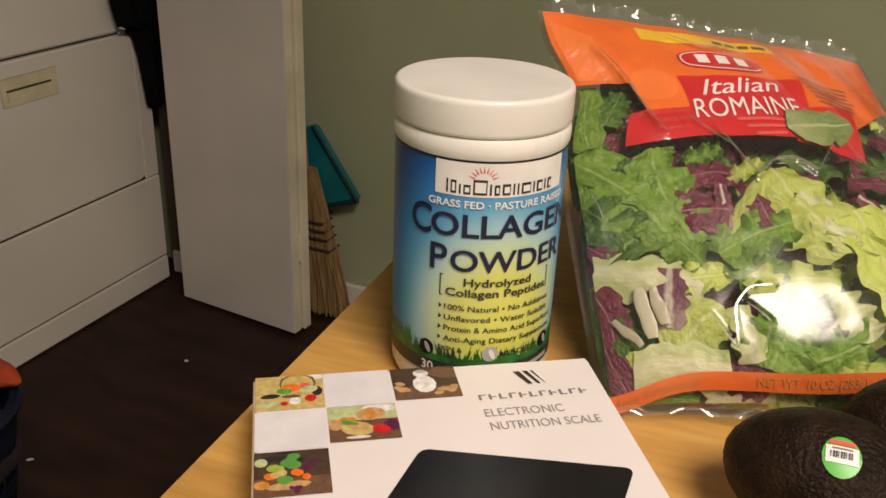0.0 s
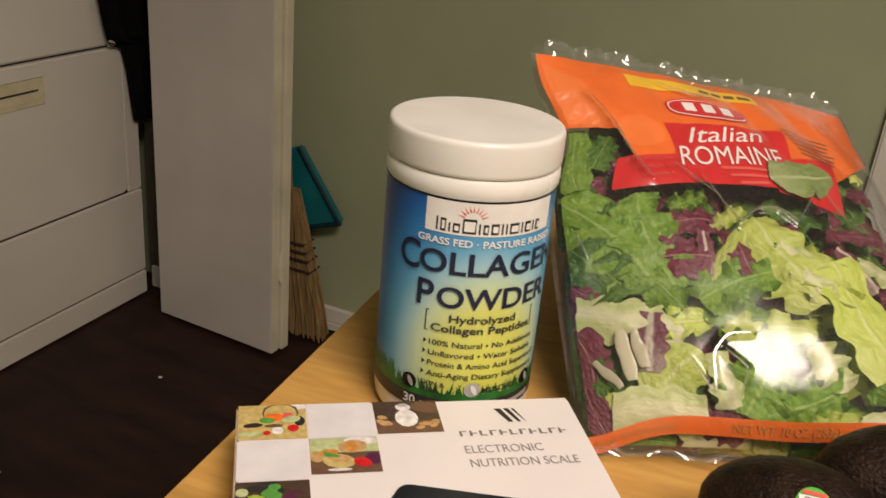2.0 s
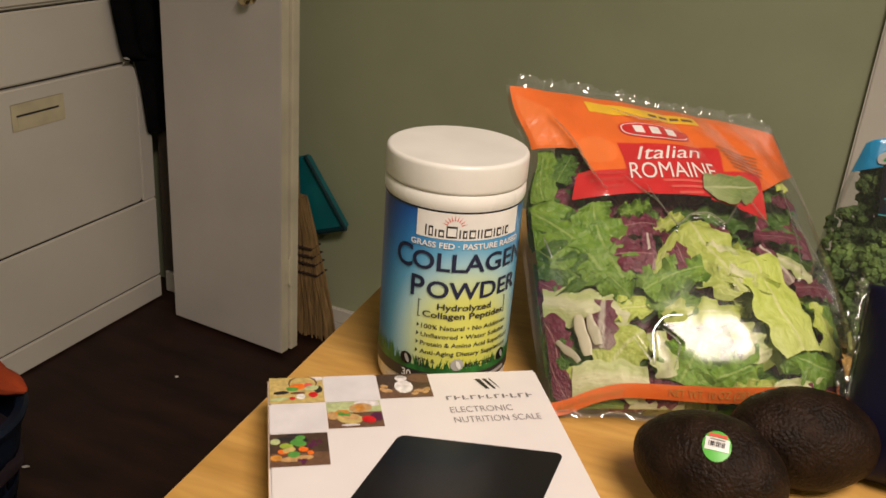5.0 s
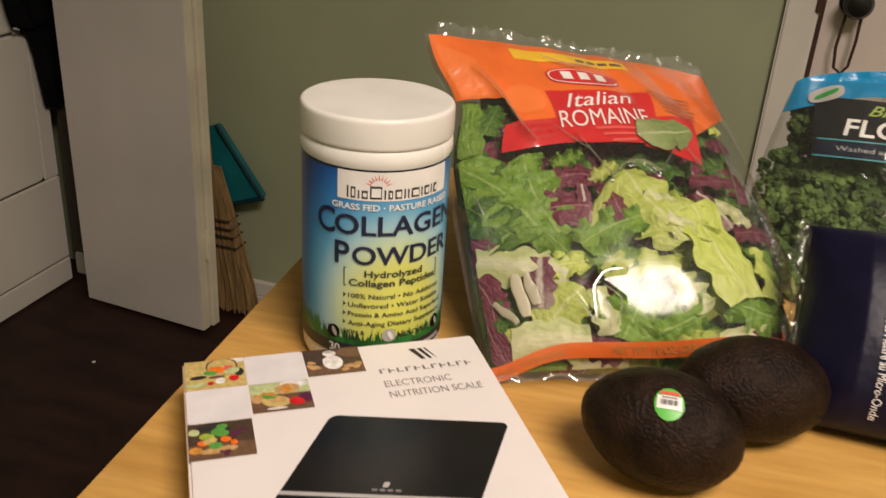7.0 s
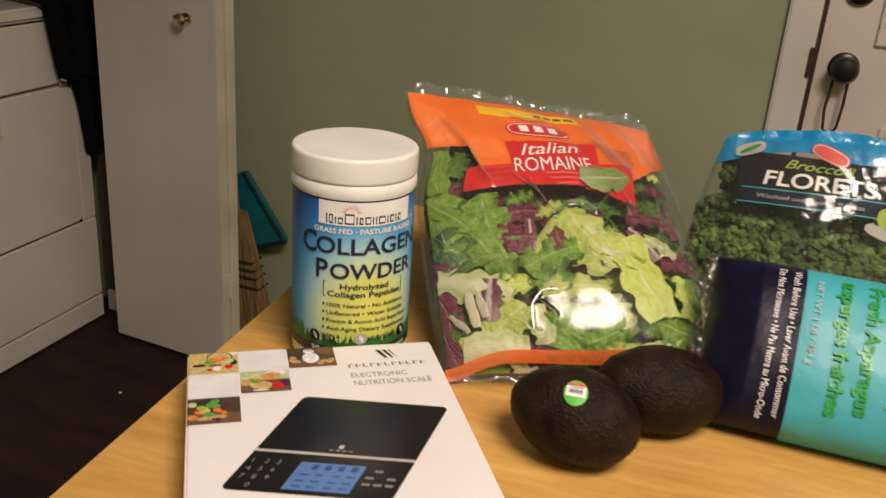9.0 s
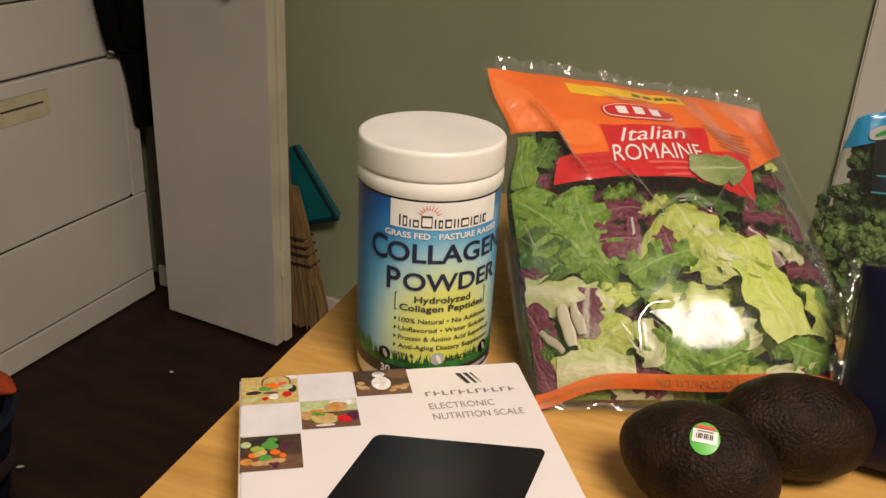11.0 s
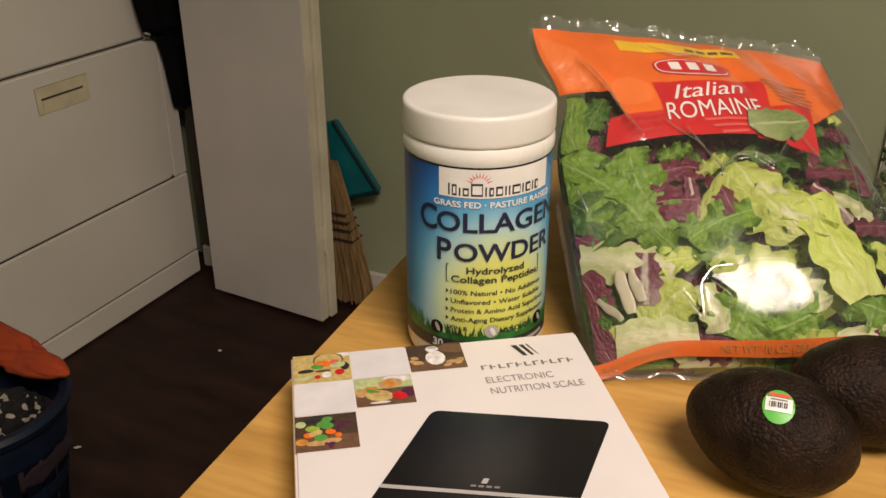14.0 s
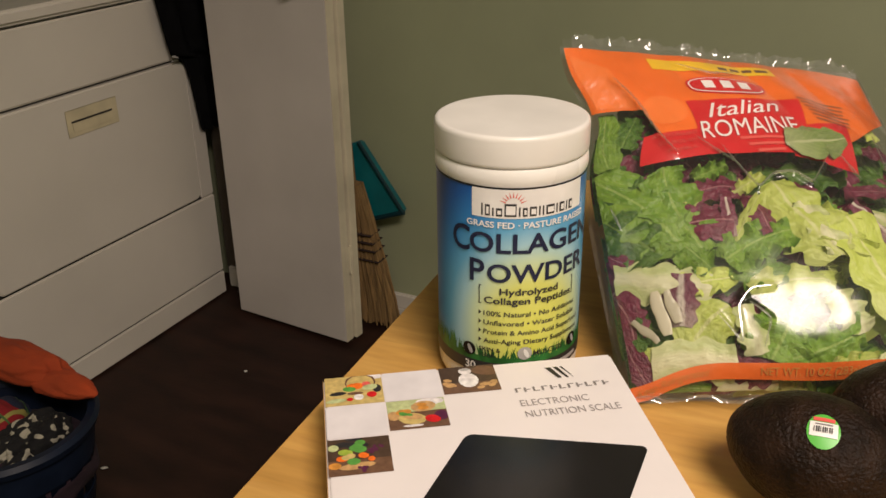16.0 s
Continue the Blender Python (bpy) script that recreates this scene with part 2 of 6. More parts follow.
M = {
    "wall": surface("sage_wall_paint", (0.37, 0.40, 0.26), 0.6, 0.05, 3, 0.12, 260),
    "white_paint": surface("white_gloss_paint", (0.74, 0.70, 0.64), 0.35, 0.04, 6, 0.08, 90),
    "door_paint": surface("door_paint", (0.78, 0.68, 0.62), 0.4, 0.04, 5, 0.08, 90),
    "shaded_wall": surface("shaded_wall_tone", (0.13, 0.105, 0.085), 0.6, 0.08, 8, 0.1, 90),
    "ceiling": surface("ceiling_paint", (0.75, 0.74, 0.70), 0.8, 0.04, 8, 0.2, 140),
    "floor": surface("dark_floor", (0.030, 0.0125, 0.0085), 0.6, 0.26, 5, 0.15, 40, stretch=(1, 3, 1), spec=0.25),
    "enamel": surface("white_enamel", (0.76, 0.72, 0.66), 0.35, 0.03, 3, 0.03, 160),
    "seam": surface("dark_seam", (0.05, 0.045, 0.04), 0.8),
    "cream": surface("yellowed_plastic", (0.72, 0.64, 0.44), 0.4, 0.06, 20),
    "laminate": surface("leaf_paint", (0.60, 0.56, 0.54), 0.45, 0.04, 4, 0.06, 120),
    "leaf_edge": surface("leaf_edge_paint", (0.72, 0.66, 0.52), 0.5, 0.07, 10, 0.1, 90),
    "brass": surface("brass", (0.70, 0.58, 0.36), 0.25, 0.1, 30, metal=1.0),
    "black_cloth": surface("black_cloth", (0.010, 0.010, 0.012), 0.9, 0.2, 20, 0.3, 500, spec=0.2),
    "black_metal": surface("black_metal", (0.012, 0.011, 0.011), 0.3, 0.2, 40),
    "cord": surface("brown_cord", (0.06, 0.025, 0.015), 0.8, 0.2, 60),
    "glass": surface("dark_night_glass", (0.02, 0.018, 0.016), 0.05, 0.1, 10, 0.0),
    "straw": surface("broom_straw", (0.32, 0.20, 0.085), 0.8, 0.22, 14, 0.4, 160, rand=0.2, stretch=(6, 6, 0.6)),
    "thread": surface("broom_thread", (0.05, 0.03, 0.025), 0.8),
    "teal_plastic": surface("teal_plastic", (0.005, 0.16, 0.19), 0.35, 0.1, 15),
    "teal_edge": surface("teal_plastic_dark", (0.002, 0.035, 0.05), 0.4, 0.1, 15),
    "wood": wood_material("butcher_block", (0.64, 0.375, 0.108), (0.47, 0.250, 0.058)),
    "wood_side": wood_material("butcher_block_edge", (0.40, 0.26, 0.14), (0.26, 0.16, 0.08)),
    "lid": surface("white_ribbed_plastic", (0.80, 0.78, 0.74), 0.32, 0.03, 30, 0.03, 200),
    "jar": surface("white_plastic", (0.82, 0.80, 0.76), 0.28, 0.03, 30, 0.02, 200),
    "card": surface("white_card", (0.78, 0.735, 0.73), 0.45, 0.03, 14, 0.04, 220),
    "ink_black": ink("black_print", (0.012, 0.011, 0.012), 0.22),
    "ink_dark": ink("dark_print", (0.03, 0.028, 0.03), 0.4),
    "ink_grey": ink("grey_print", (0.22, 0.20, 0.20), 0.5),
    "ink_soft": ink("soft_grey_print", (0.31, 0.28, 0.28), 0.5),
    "ink_silver": ink("silver_print", (0.45, 0.43, 0.42), 0.4),
    "ink_white": ink("white_print", (0.84, 0.82, 0.80), 0.4),
    "ink_navy": ink("navy_print", (0.007, 0.011, 0.045), 0.5),
    "ink_red": ink("red_print", (0.62, 0.015, 0.02), 0.3, 0.3),
    "ink_orange": surface("orange_print", (0.85, 0.17, 0.02), 0.3, 0.07, 22, 0.5, 42, coat=0.5, dist=0.006),
    "ink_yellow": ink("yellow_print", (0.85, 0.55, 0.03), 0.3),
    "ink_green": ink("green_print", (0.10, 0.32, 0.06), 0.4),
    "ink_lime": ink("lime_print", (0.34, 0.46, 0.06), 0.4),
    "ink_brown": ink("brown_print", (0.16, 0.085, 0.05), 0.4),
    "ink_tan": ink("tan_print", (0.55, 0.33, 0.14), 0.4),
    "ink_straw": ink("straw_print", (0.58, 0.44, 0.16), 0.4),
    "ink_pale_green": ink("pale_green_print", (0.50, 0.56, 0.28), 0.4),
    "ink_umber": ink("umber_print", (0.075, 0.045, 0.03), 0.4),
    "ink_amber": ink("amber_print", (0.62, 0.27, 0.05), 0.4),
    "ink_purple": ink("purple_print", (0.10, 0.02, 0.06), 0.4),
    "ink_lcd": ink("display_blue", (0.10, 0.20, 0.46), 0.3),
    "ink_lcd_mark": ink("display_mark", (0.035, 0.075, 0.22), 0.3),
    "ink_teal": surface("teal_print", (0.045, 0.36, 0.42), 0.5, 0.05, 30, 0.3, 40, coat=0.08, dist=0.004),
    "ink_sky": surface("sky_blue_print", (0.006, 0.25, 0.52), 0.3, 0.1, 30, 0.6, 48, coat=0.4, dist=0.006),
    "ink_plum": surface("dark_plum_print", (0.007, 0.006, 0.022), 0.42, 0.1, 30, 0.4, 40, dist=0.004, spec=0.20),
    "ink_peach": surface("light_orange_print", (0.88, 0.215, 0.04), 0.3, 0.07, 22, 0.5, 42, coat=0.5, dist=0.006),
    "ink_label": surface("label_black_print", (0.008, 0.008, 0.009), 0.6, 0.1, 60, 0.02, spec=0.15),
    "ink_ribbon": surface("ribbon_navy_print", (0.006, 0.013, 0.034), 0.6, 0.1, 60, 0.02, spec=0.15),
    "ink_kelly": ink("kelly_green_print", (0.02, 0.30, 0.05), 0.35),
    "ink_salmon": ink("salmon_print", (0.75, 0.12, 0.10), 0.3),
    "avocado": surface("avocado_skin", (0.016, 0.008, 0.0045), 0.46, 0.5, 70, 0.6, 520, dark=(0.004, 0.0022, 0.0015), dist=0.003, spec=0.15),
    "sticker_green": ink("sticker_green", (0.10, 0.48, 0.06), 0.35),
    "film": film_material("clear_film", (0.96, 0.96, 0.95), 0.20, 0.06, 1.6, 0.015),
    "film_crisp": film_material("crisp_film", (0.93, 0.93, 0.92), 0.07, 1.0, 2.0, 0.06),
    "film_fold": film_material("rolled_film", (0.95, 0.95, 0.93), 0.26, 0.0, 3.5, 0.02),
    "film_dark": film_material("clear_film_heavy", (0.92, 0.93, 0.91), 0.10, 0.30),
    "romaine": leaf_material("romaine_leaf", (0.115, 0.255, 0.020), (0.23, 0.39, 0.045), (0.30, 0.44, 0.10), 0.035, 0.38, 0.30, 0.10, 0.60),
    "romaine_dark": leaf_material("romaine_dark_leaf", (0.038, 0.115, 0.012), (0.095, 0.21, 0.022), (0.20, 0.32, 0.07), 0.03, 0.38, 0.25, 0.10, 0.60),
    "romaine_pale": leaf_material("romaine_pale_leaf", (0.50, 0.61, 0.095), (0.60, 0.69, 0.16), (0.68, 0.72, 0.30), 0.05, 0.42, 0.45, 0.14, 0.45),
    "romaine_white": leaf_material("romaine_stem_leaf", (0.47, 0.55, 0.22), (0.58, 0.62, 0.30), (0.70, 0.70, 0.44), 0.25, 0.42, 0.55, 0.10, 0.25),
    "radicchio": leaf_material("radicchio_leaf", (0.10, 0.009, 0.028), (0.19, 0.022, 0.058), (0.36, 0.16, 0.18), 0.030, 0.38, 0.16, 0.05),
    "radicchio_white": leaf_material("radicchio_rib_leaf", (0.24, 0.06, 0.11), (0.14, 0.014, 0.045), (0.66, 0.58, 0.50), 0.14, 0.4, 0.60, 0.06),
    "printed_leaf": leaf_material("printed_leaf", (0.17, 0.25, 0.07), (0.26, 0.34, 0.12), (0.44, 0.48, 0.26), 0.05, 0.3, 0.7, 0.2, 0.1),
    "rib_ivory": leaf_material("ivory_rib", (0.48, 0.44, 0.28), (0.56, 0.50, 0.36), (0.60, 0.56, 0.42), 0.3, 0.32, 0.3, 0.2, 0.05),
    "floret": surface("broccoli_floret", (0.135, 0.21, 0.050), 0.7, 0.4, 60, 0.9, 420, dark=(0.022, 0.055, 0.014), rand=0.4, dist=0.004),
    "floret_stem": surface("broccoli_stem", (0.30, 0.42, 0.12), 0.5, 0.15, 40),
    "stalk": surface("asparagus_stalk", (0.22, 0.36, 0.07), 0.45, 0.25, 25, 0.3, 90, stretch=(0.4, 3, 3), rand=0.2),
    # navy lowered further to stand in for the shade the basket sits in
    "basket": surface("navy_basket_plastic", (0.006, 0.012, 0.030), 0.5, 0.15, 20, spec=0.25),
    "orange_cloth": surface("orange_knit", (0.38, 0.05, 0.010), 0.9, 0.12, 16, 0.5, 420),
    "purple_cloth": surface("purple_cloth", (0.022, 0.008, 0.018), 0.9, 0.2, 30, 0.4, 300),
    "red_plastic": surface("red_tin", (0.30, 0.012, 0.012), 0.35, 0.1, 20),
    "lint": surface("white_lint", (0.7, 0.68, 0.64), 0.9),
    "lamp_glass": surface("lamp_opal", (0.85, 0.82, 0.75), 0.4),
}


def spotted_cloth():
    m, n, l, p = nodes_of("black_white_print_cloth")
    tc, vo, cr = n.new("ShaderNodeTexCoord"), n.new("ShaderNodeTexNoise"), n.new("ShaderNodeValToRGB")
    vo.inputs["Scale"].default_value, vo.inputs["Detail"].default_value, vo.inputs["Distortion"].default_value = 40, 0, 1.2
    l.new(tc.outputs["Object"], vo.inputs["Vector"])
    cr.color_ramp.elements[0].position, cr.color_ramp.elements[1].position = 0.57, 0.60
    cr.color_ramp.elements[0].color, cr.color_ramp.elements[1].color = (0.004, 0.004, 0.005, 1), (0.36, 0.34, 0.27, 1)
    l.new(vo.outputs["Fac"], cr.inputs["Fac"])
    l.new(cr.outputs[0], p.inputs["Base Color"])
    p.inputs["Roughness"].default_value = 0.9
    return m


def plaid_cloth():
    m, n, l, p = nodes_of("plaid_cloth")
    tc, sep = n.new("ShaderNodeTexCoord"), n.new("ShaderNodeSeparateXYZ")
    l.new(tc.outputs["Object"], sep.inputs[0])
    color = None
    # tints kept dim, with the shade over the basket put into them
    for axis, freq, band, tint in ((0, 9.0, 0.30, (0.20, 0.006, 0.01)), (1, 9.0, 0.30, (0.20, 0.006, 0.01)), (0, 9.0, 0.06, (0.26, 0.24, 0.06)), (1, 18.0, 0.07, (0.05, 0.11, 0.03))):
        mul, fr, lt, mix = n.new("ShaderNodeMath"), n.new("ShaderNodeMath"), n.new("ShaderNodeMath"), n.new("ShaderNodeMixRGB")
        mul.operation, fr.operation, lt.operation = "MULTIPLY", "FRACT", "LESS_THAN"
        mul.inputs[1].default_value, lt.inputs[1].default_value = freq, band
        l.new(sep.outputs[axis], mul.inputs[0])
        l.new(mul.outputs[0], fr.inputs[0])
        l.new(fr.outputs[0], lt.inputs[0])
        l.new(lt.outputs[0], mix.inputs[0])
        mix.inputs[2].default_value = (*tint, 1)
        if color is None:
            mix.inputs[1].default_value = (0.007, 0.012, 0.035, 1)
        else:
            l.new(color, mix.inputs[1])
        color = mix.outputs[0]
    l.new(color, p.inputs["Base Color"])
    p.inputs["Roughness"].default_value = 0.9
    return m


def label_material():
    """The jar's printed label: blue above, a pale glow in the middle with yellow, darker blue at the sides."""
    m, n, l, p = nodes_of("jar_label_print")
    uv, sep = n.new("ShaderNodeUVMap"), n.new("ShaderNodeSeparateXYZ")
    l.new(uv.outputs[0], sep.inputs[0])

    def calc(op, x, y):
        k = n.new("ShaderNodeMath")
        k.operation = op
        for i, v in enumerate((x, y)):
            if isinstance(v, float):
                k.inputs[i].default_value = v
            else:
                l.new(v, k.inputs[i])
        return k.outputs[0]

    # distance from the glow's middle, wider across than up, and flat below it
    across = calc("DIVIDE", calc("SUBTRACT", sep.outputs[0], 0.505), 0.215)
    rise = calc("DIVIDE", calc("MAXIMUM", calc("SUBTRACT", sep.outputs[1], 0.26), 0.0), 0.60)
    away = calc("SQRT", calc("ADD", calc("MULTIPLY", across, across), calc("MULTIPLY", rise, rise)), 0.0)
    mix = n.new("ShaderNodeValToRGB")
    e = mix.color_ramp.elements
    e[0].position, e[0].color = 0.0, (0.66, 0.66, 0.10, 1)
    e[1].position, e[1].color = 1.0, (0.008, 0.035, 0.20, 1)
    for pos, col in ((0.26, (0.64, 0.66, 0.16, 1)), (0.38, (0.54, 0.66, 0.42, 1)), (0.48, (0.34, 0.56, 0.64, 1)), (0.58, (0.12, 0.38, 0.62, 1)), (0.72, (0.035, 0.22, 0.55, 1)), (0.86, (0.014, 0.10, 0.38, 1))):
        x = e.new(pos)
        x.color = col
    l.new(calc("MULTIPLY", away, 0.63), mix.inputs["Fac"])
    l.new(mix.outputs[0], p.inputs["Base Color"])
    p.inputs["Roughness"].default_value = 0.3
    return m


M["spotted"], M["plaid"], M["label"] = spotted_cloth(), plaid_cloth(), label_material()


# ---- building helpers ----
def finish(name, bm, mats, parent=None, label="", smooth=True, m=None):
    me = bpy.data.meshes.new(name)
    bm.normal_update()
    bm.to_mesh(me)
    bm.free()
    for mat in mats if isinstance(mats, (list, tuple)) else [mats]:
        me.materials.append(mat)
    if smooth:
        me.shade_smooth()
        me.set_sharp_from_angle(angle=radians(40))
    ob = new(name, me)
    if parent:
        ob.parent = parent
    if m is not None:
        ob.matrix_basis = m
    if label:
        tagged(ob, label)
    return ob


def part(name, bm, mat, parent, label="", smooth=True, m=None):
    return finish(name, bm, mat, parent, label, smooth, m)


def thing(name, label, category, group="", at=(0, 0, 0), rz=0.0):
    ob = new(name)
    ob.matrix_basis = pose(*at, 0, 0, rz)
    ob.empty_display_size = 0.05
    return tagged(ob, label, category, group)


def box_bm(lo, hi, bevel=0.0, seg=2, bm=None):
    bm = bm or bmesh.new()
    c = [(a + b) / 2 for a, b in zip(lo, hi)]
    d = [b - a for a, b in zip(lo, hi)]
    g = bmesh.ops.create_cube(bm, size=1, matrix=Matrix.Translation(c) @ Matrix.Diagonal((*d, 1)))
    if bevel:
        es = list({e for v in g["verts"] for e in v.link_edges})
        bmesh.ops.bevel(bm, geom=es, offset=bevel, segments=seg, affect="EDGES", clamp_overlap=True)
    return bm


def lathe_bm(profile, steps=64, bm=None, cap=True):
    """A turned body about z from (radius, height) pairs, from bottom to top."""
    bm = bm or bmesh.new()
    rings = []
    for r, z in profile:
        rings.append([bm.verts.new((r * math.cos(2 * math.pi * k / steps), r * math.sin(2 * math.pi * k / steps), z)) for k in range(steps)])
    for a, b in zip(rings, rings[1:]):
        for k in range(steps):
            bm.faces.new((a[k], a[(k + 1) % steps], b[(k + 1) % steps], b[k]))
    if cap:
        bm.faces.new(list(reversed(rings[0])))
        bm.faces.new(rings[-1])
    return bm


def grid_bm(fn, nu, nv, bm=None, u0=0.0, u1=1.0, v0=0.0, v1=1.0, uvs=True, flip=False, index=0):
    """A patch of nu by nv faces of the surface fn(u, v)."""
    bm = bm or bmesh.new()
    lay = bm.loops.layers.uv.verify() if uvs else None
    vs = [[bm.verts.new(fn(u0 + (u1 - u0) * i / nu, v0 + (v1 - v0) * j / nv)) for i in range(nu + 1)] for j in range(nv + 1)]
    for j in range(nv):
        for i in range(nu):
            quad = [(i, j), (i + 1, j), (i + 1, j + 1), (i, j + 1)]
            if flip:
                quad.reverse()
            f = bm.faces.new([vs[b][a] for a, b in quad])
            f.material_index = index
            if lay:
                for lp, (a, b) in zip(f.loops, quad):
                    lp[lay].uv = (u0 + (u1 - u0) * a / nu, v0 + (v1 - v0) * b / nv)
    return bm


def outline_bm(points, fn, bm=None, index=0):
    """One flat-printed polygon: outline points (x, y) laid on the surface fn(x, y)."""
    bm = bm or bmesh.new()
    f = bm.faces.new([bm.verts.new(fn(x, y)) for x, y in points])
    f.material_index = index
    return bm


def ellipse(cx, cy, rx, ry, turn=0.0, n=14):
    c, s = math.cos(turn), math.sin(turn)
    return [(cx + rx * math.cos(a) * c - ry * math.sin(a) * s, cy + rx * math.cos(a) * s + ry * math.sin(a) * c) for a in (2 * math.pi * k / n for k in range(n))]


def round_rect(x0, y0, x1, y1, r, n=4):
    pts = []
    for cx, cy, a0 in ((x1 - r, y1 - r, 0), (x0 + r, y1 - r, 90), (x0 + r, y0 + r, 180), (x1 - r, y0 + r, 270)):
        pts += [(cx + r * math.cos(radians(a0 + 90 * k / n)), cy + r * math.sin(radians(a0 + 90 * k / n))) for k in range(n + 1)]
    return pts


def text_bm(words, height, width=None, center=True, bold=0.0, slant=0.0, bm=None, fn=None):
    """Words in the built-in font, in the plane, scaled to a cap height and, if given, a width; laid on fn(x, y)."""
    cu = bpy.data.curves.new("words", "FONT")
    cu.body, cu.resolution_u, cu.offset, cu.shear = words, 4, bold, slant
    ob = new("words", cu)
    dg = bpy.context.evaluated_depsgraph_get()
    dg.update()
    me = bpy.data.meshes.new_from_object(ob.evaluated_get(dg))
    bpy.data.objects.remove(ob)
    bm = bm or bmesh.new()
    co = [v.co.copy() for v in me.vertices]
    xs = [c.x for c in co]
    x0, x1 = min(xs), max(xs)
    k = height / 0.70
    kx = width / (x1 - x0) if width else k
    mid = (x0 + x1) / 2 if center else x0
    vs = [bm.verts.new(fn((c.x - mid) * kx, c.y * k)) for c in co]
    for poly in me.polygons:
        try:
            bm.faces.new([vs[i] for i in poly.vertices])
        except ValueError:
            pass
    bpy.data.meshes.remove(me)
    bpy.data.curves.remove(cu)
    return bm


def tube_bm(points, radius, steps=8, bm=None, taper=None):
    """A round rod along a list of points."""
    bm = bm or bmesh.new()
    pts = [Vector(p) for p in points]
    rings = []
    for i, p in enumerate(pts):
        d = (pts[min(i + 1, len(pts) - 1)] - pts[max(i - 1, 0)]).normalized()
        a = d.orthogonal().normalized() if i == 0 else (prev - d * prev.dot(d)).normalized()
        prev = a
        b = d.cross(a)
        r = radius * (taper[i] if taper else 1)
        rings.append([bm.verts.new(p + r * (math.cos(2 * math.pi * k / steps) * a + math.sin(2 * math.pi * k / steps) * b)) for k in range(steps)])
    for a, b in zip(rings, rings[1:]):
        for k in range(steps):
            bm.faces.new((a[k], a[(k + 1) % steps], b[(k + 1) % steps], b[k]))
    bm.faces.new(list(reversed(rings[0])))
    bm.faces.new(rings[-1])
    return bm


def wall_with_hole(name, lo, hi, hole, axis, mat):
    """A thick wall along one axis (0: x, 1: y) with one opening (a0, a1, z0, z1)."""
    bm = bmesh.new()
    a0, a1, z0, z1 = hole

    def piece(p0, p1, q0, q1):
        l, h = list(lo), list(hi)
        l[axis], h[axis], l[2], h[2] = p0, p1, q0, q1
        box_bm(l, h, bm=bm)

    piece(lo[axis], a0, lo[2], hi[2])
    piece(a1, hi[axis], lo[2], hi[2])
    piece(a0, a1, z1, hi[2])
    if z0 > lo[2]:
        piece(a0, a1, lo[2], z0)
    return tagged(finish(name, bm, mat, smooth=False), kind="structure")
# ---- the room ----
NORTH = 2.05
tagged(finish("floor", box_bm((-2.4, -1.8, -0.1), (2.4, 2.3, 0.0)), M["floor"], smooth=False), "dark brown wooden floor", kind="structure")
tagged(finish("ceiling", box_bm((-2.4, -1.8, 2.75), (2.4, 2.3, 2.85)), M["ceiling"], smooth=False), "white painted ceiling", kind="structure")
tagged(wall_with_hole("wall_north", (-2.3, NORTH, 0), (2.3, NORTH + 0.12, 2.75), (0.335, 1.16, 0.0, 2.04), 0, M["wall"]), "sage green painted wall")
tagged(wall_with_hole("wall_west", (-1.46, -1.7, 0), (-1.36, NORTH, 2.75), (1.08, 2.0, 0.0, 2.04), 1, M["wall"]), "sage green wall with closet opening")
tagged(finish("wall_closet_back", box_bm((-2.3, 0.9, 0), (-2.2, NORTH, 2.75)), M["wall"], smooth=False), "closet back wall", kind="structure")
tagged(finish("wall_closet_side", box_bm((-2.2, 0.9, 0), (-1.46, 1.0, 2.75)), M["wall"], smooth=False), "closet side wall", kind="structure")
tagged(finish("wall_south", box_bm((-1.36, -1.8, 0), (2.3, -1.7, 2.75)), M["wall"], smooth=False), "sage green painted wall", kind="structure")
tagged(finish("wall_east", box_bm((2.2, -1.7, 0), (2.3, NORTH, 2.75)), M["wall"], smooth=False), "sage green painted wall", kind="structure")

# skirting with a rounded top
bb = box_bm((-1.36, NORTH - 0.014, 0.001), (0.268, NORTH, 0.066), 0.004)
box_bm((-1.36, NORTH - 0.022, 0.001), (0.268, NORTH - 0.0145, 0.028), 0.005, bm=bb)
tagged(finish("baseboard", bb, M["white_paint"]), "white painted baseboard", kind="structure")

# closet wall end darkened to stand in for shade, with a stub of baseboard
tagged(finish("trim", box_bm((-1.468, 1.992, 0.0), (-1.20, 2.0485, 2.04), 0.003), M["shaded_wall"]), "closet wall end, shade put into its grey-brown colour", kind="structure")
tagged(finish("baseboard", box_bm((-1.455, 1.980, 0.001), (-1.345, 1.9915, 0.066), 0.003), M["white_paint"]), "white painted baseboard stub", kind="structure")

# entrance door with casing
casing = bmesh.new()
box_bm((0.270, NORTH - 0.020, 0), (0.332, NORTH, 2.10), 0.004, bm=casing)
box_bm((1.163, NORTH - 0.020, 0), (1.225, NORTH, 2.10), 0.004, bm=casing)
box_bm((0.332, NORTH - 0.020, 2.043), (1.163, NORTH, 2.10), 0.004, bm=casing)
tagged(finish("trim", casing, M["white_paint"]), "white painted door casing", kind="structure")
door = tagged(new("door_1"), "closed pinkish white panelled entrance door", kind="structure")
door.matrix_basis = pose(0, NORTH, 0)
part("weatherstrip", box_bm((0.3352, -0.004, 0.0), (0.343, 0.03, 2.036)), M["cord"], door, "dark brown weatherstrip")
slab = bmesh.new()
GX0, GX1, GZ0, GZ1 = 0.478, 1.02, 1.035, 1.90
box_bm((0.343, 0.004, 0.005), (GX0, 0.044, 2.035), bm=slab)
box_bm((GX1, 0.004, 0.005), (1.155, 0.044, 2.035), bm=slab)
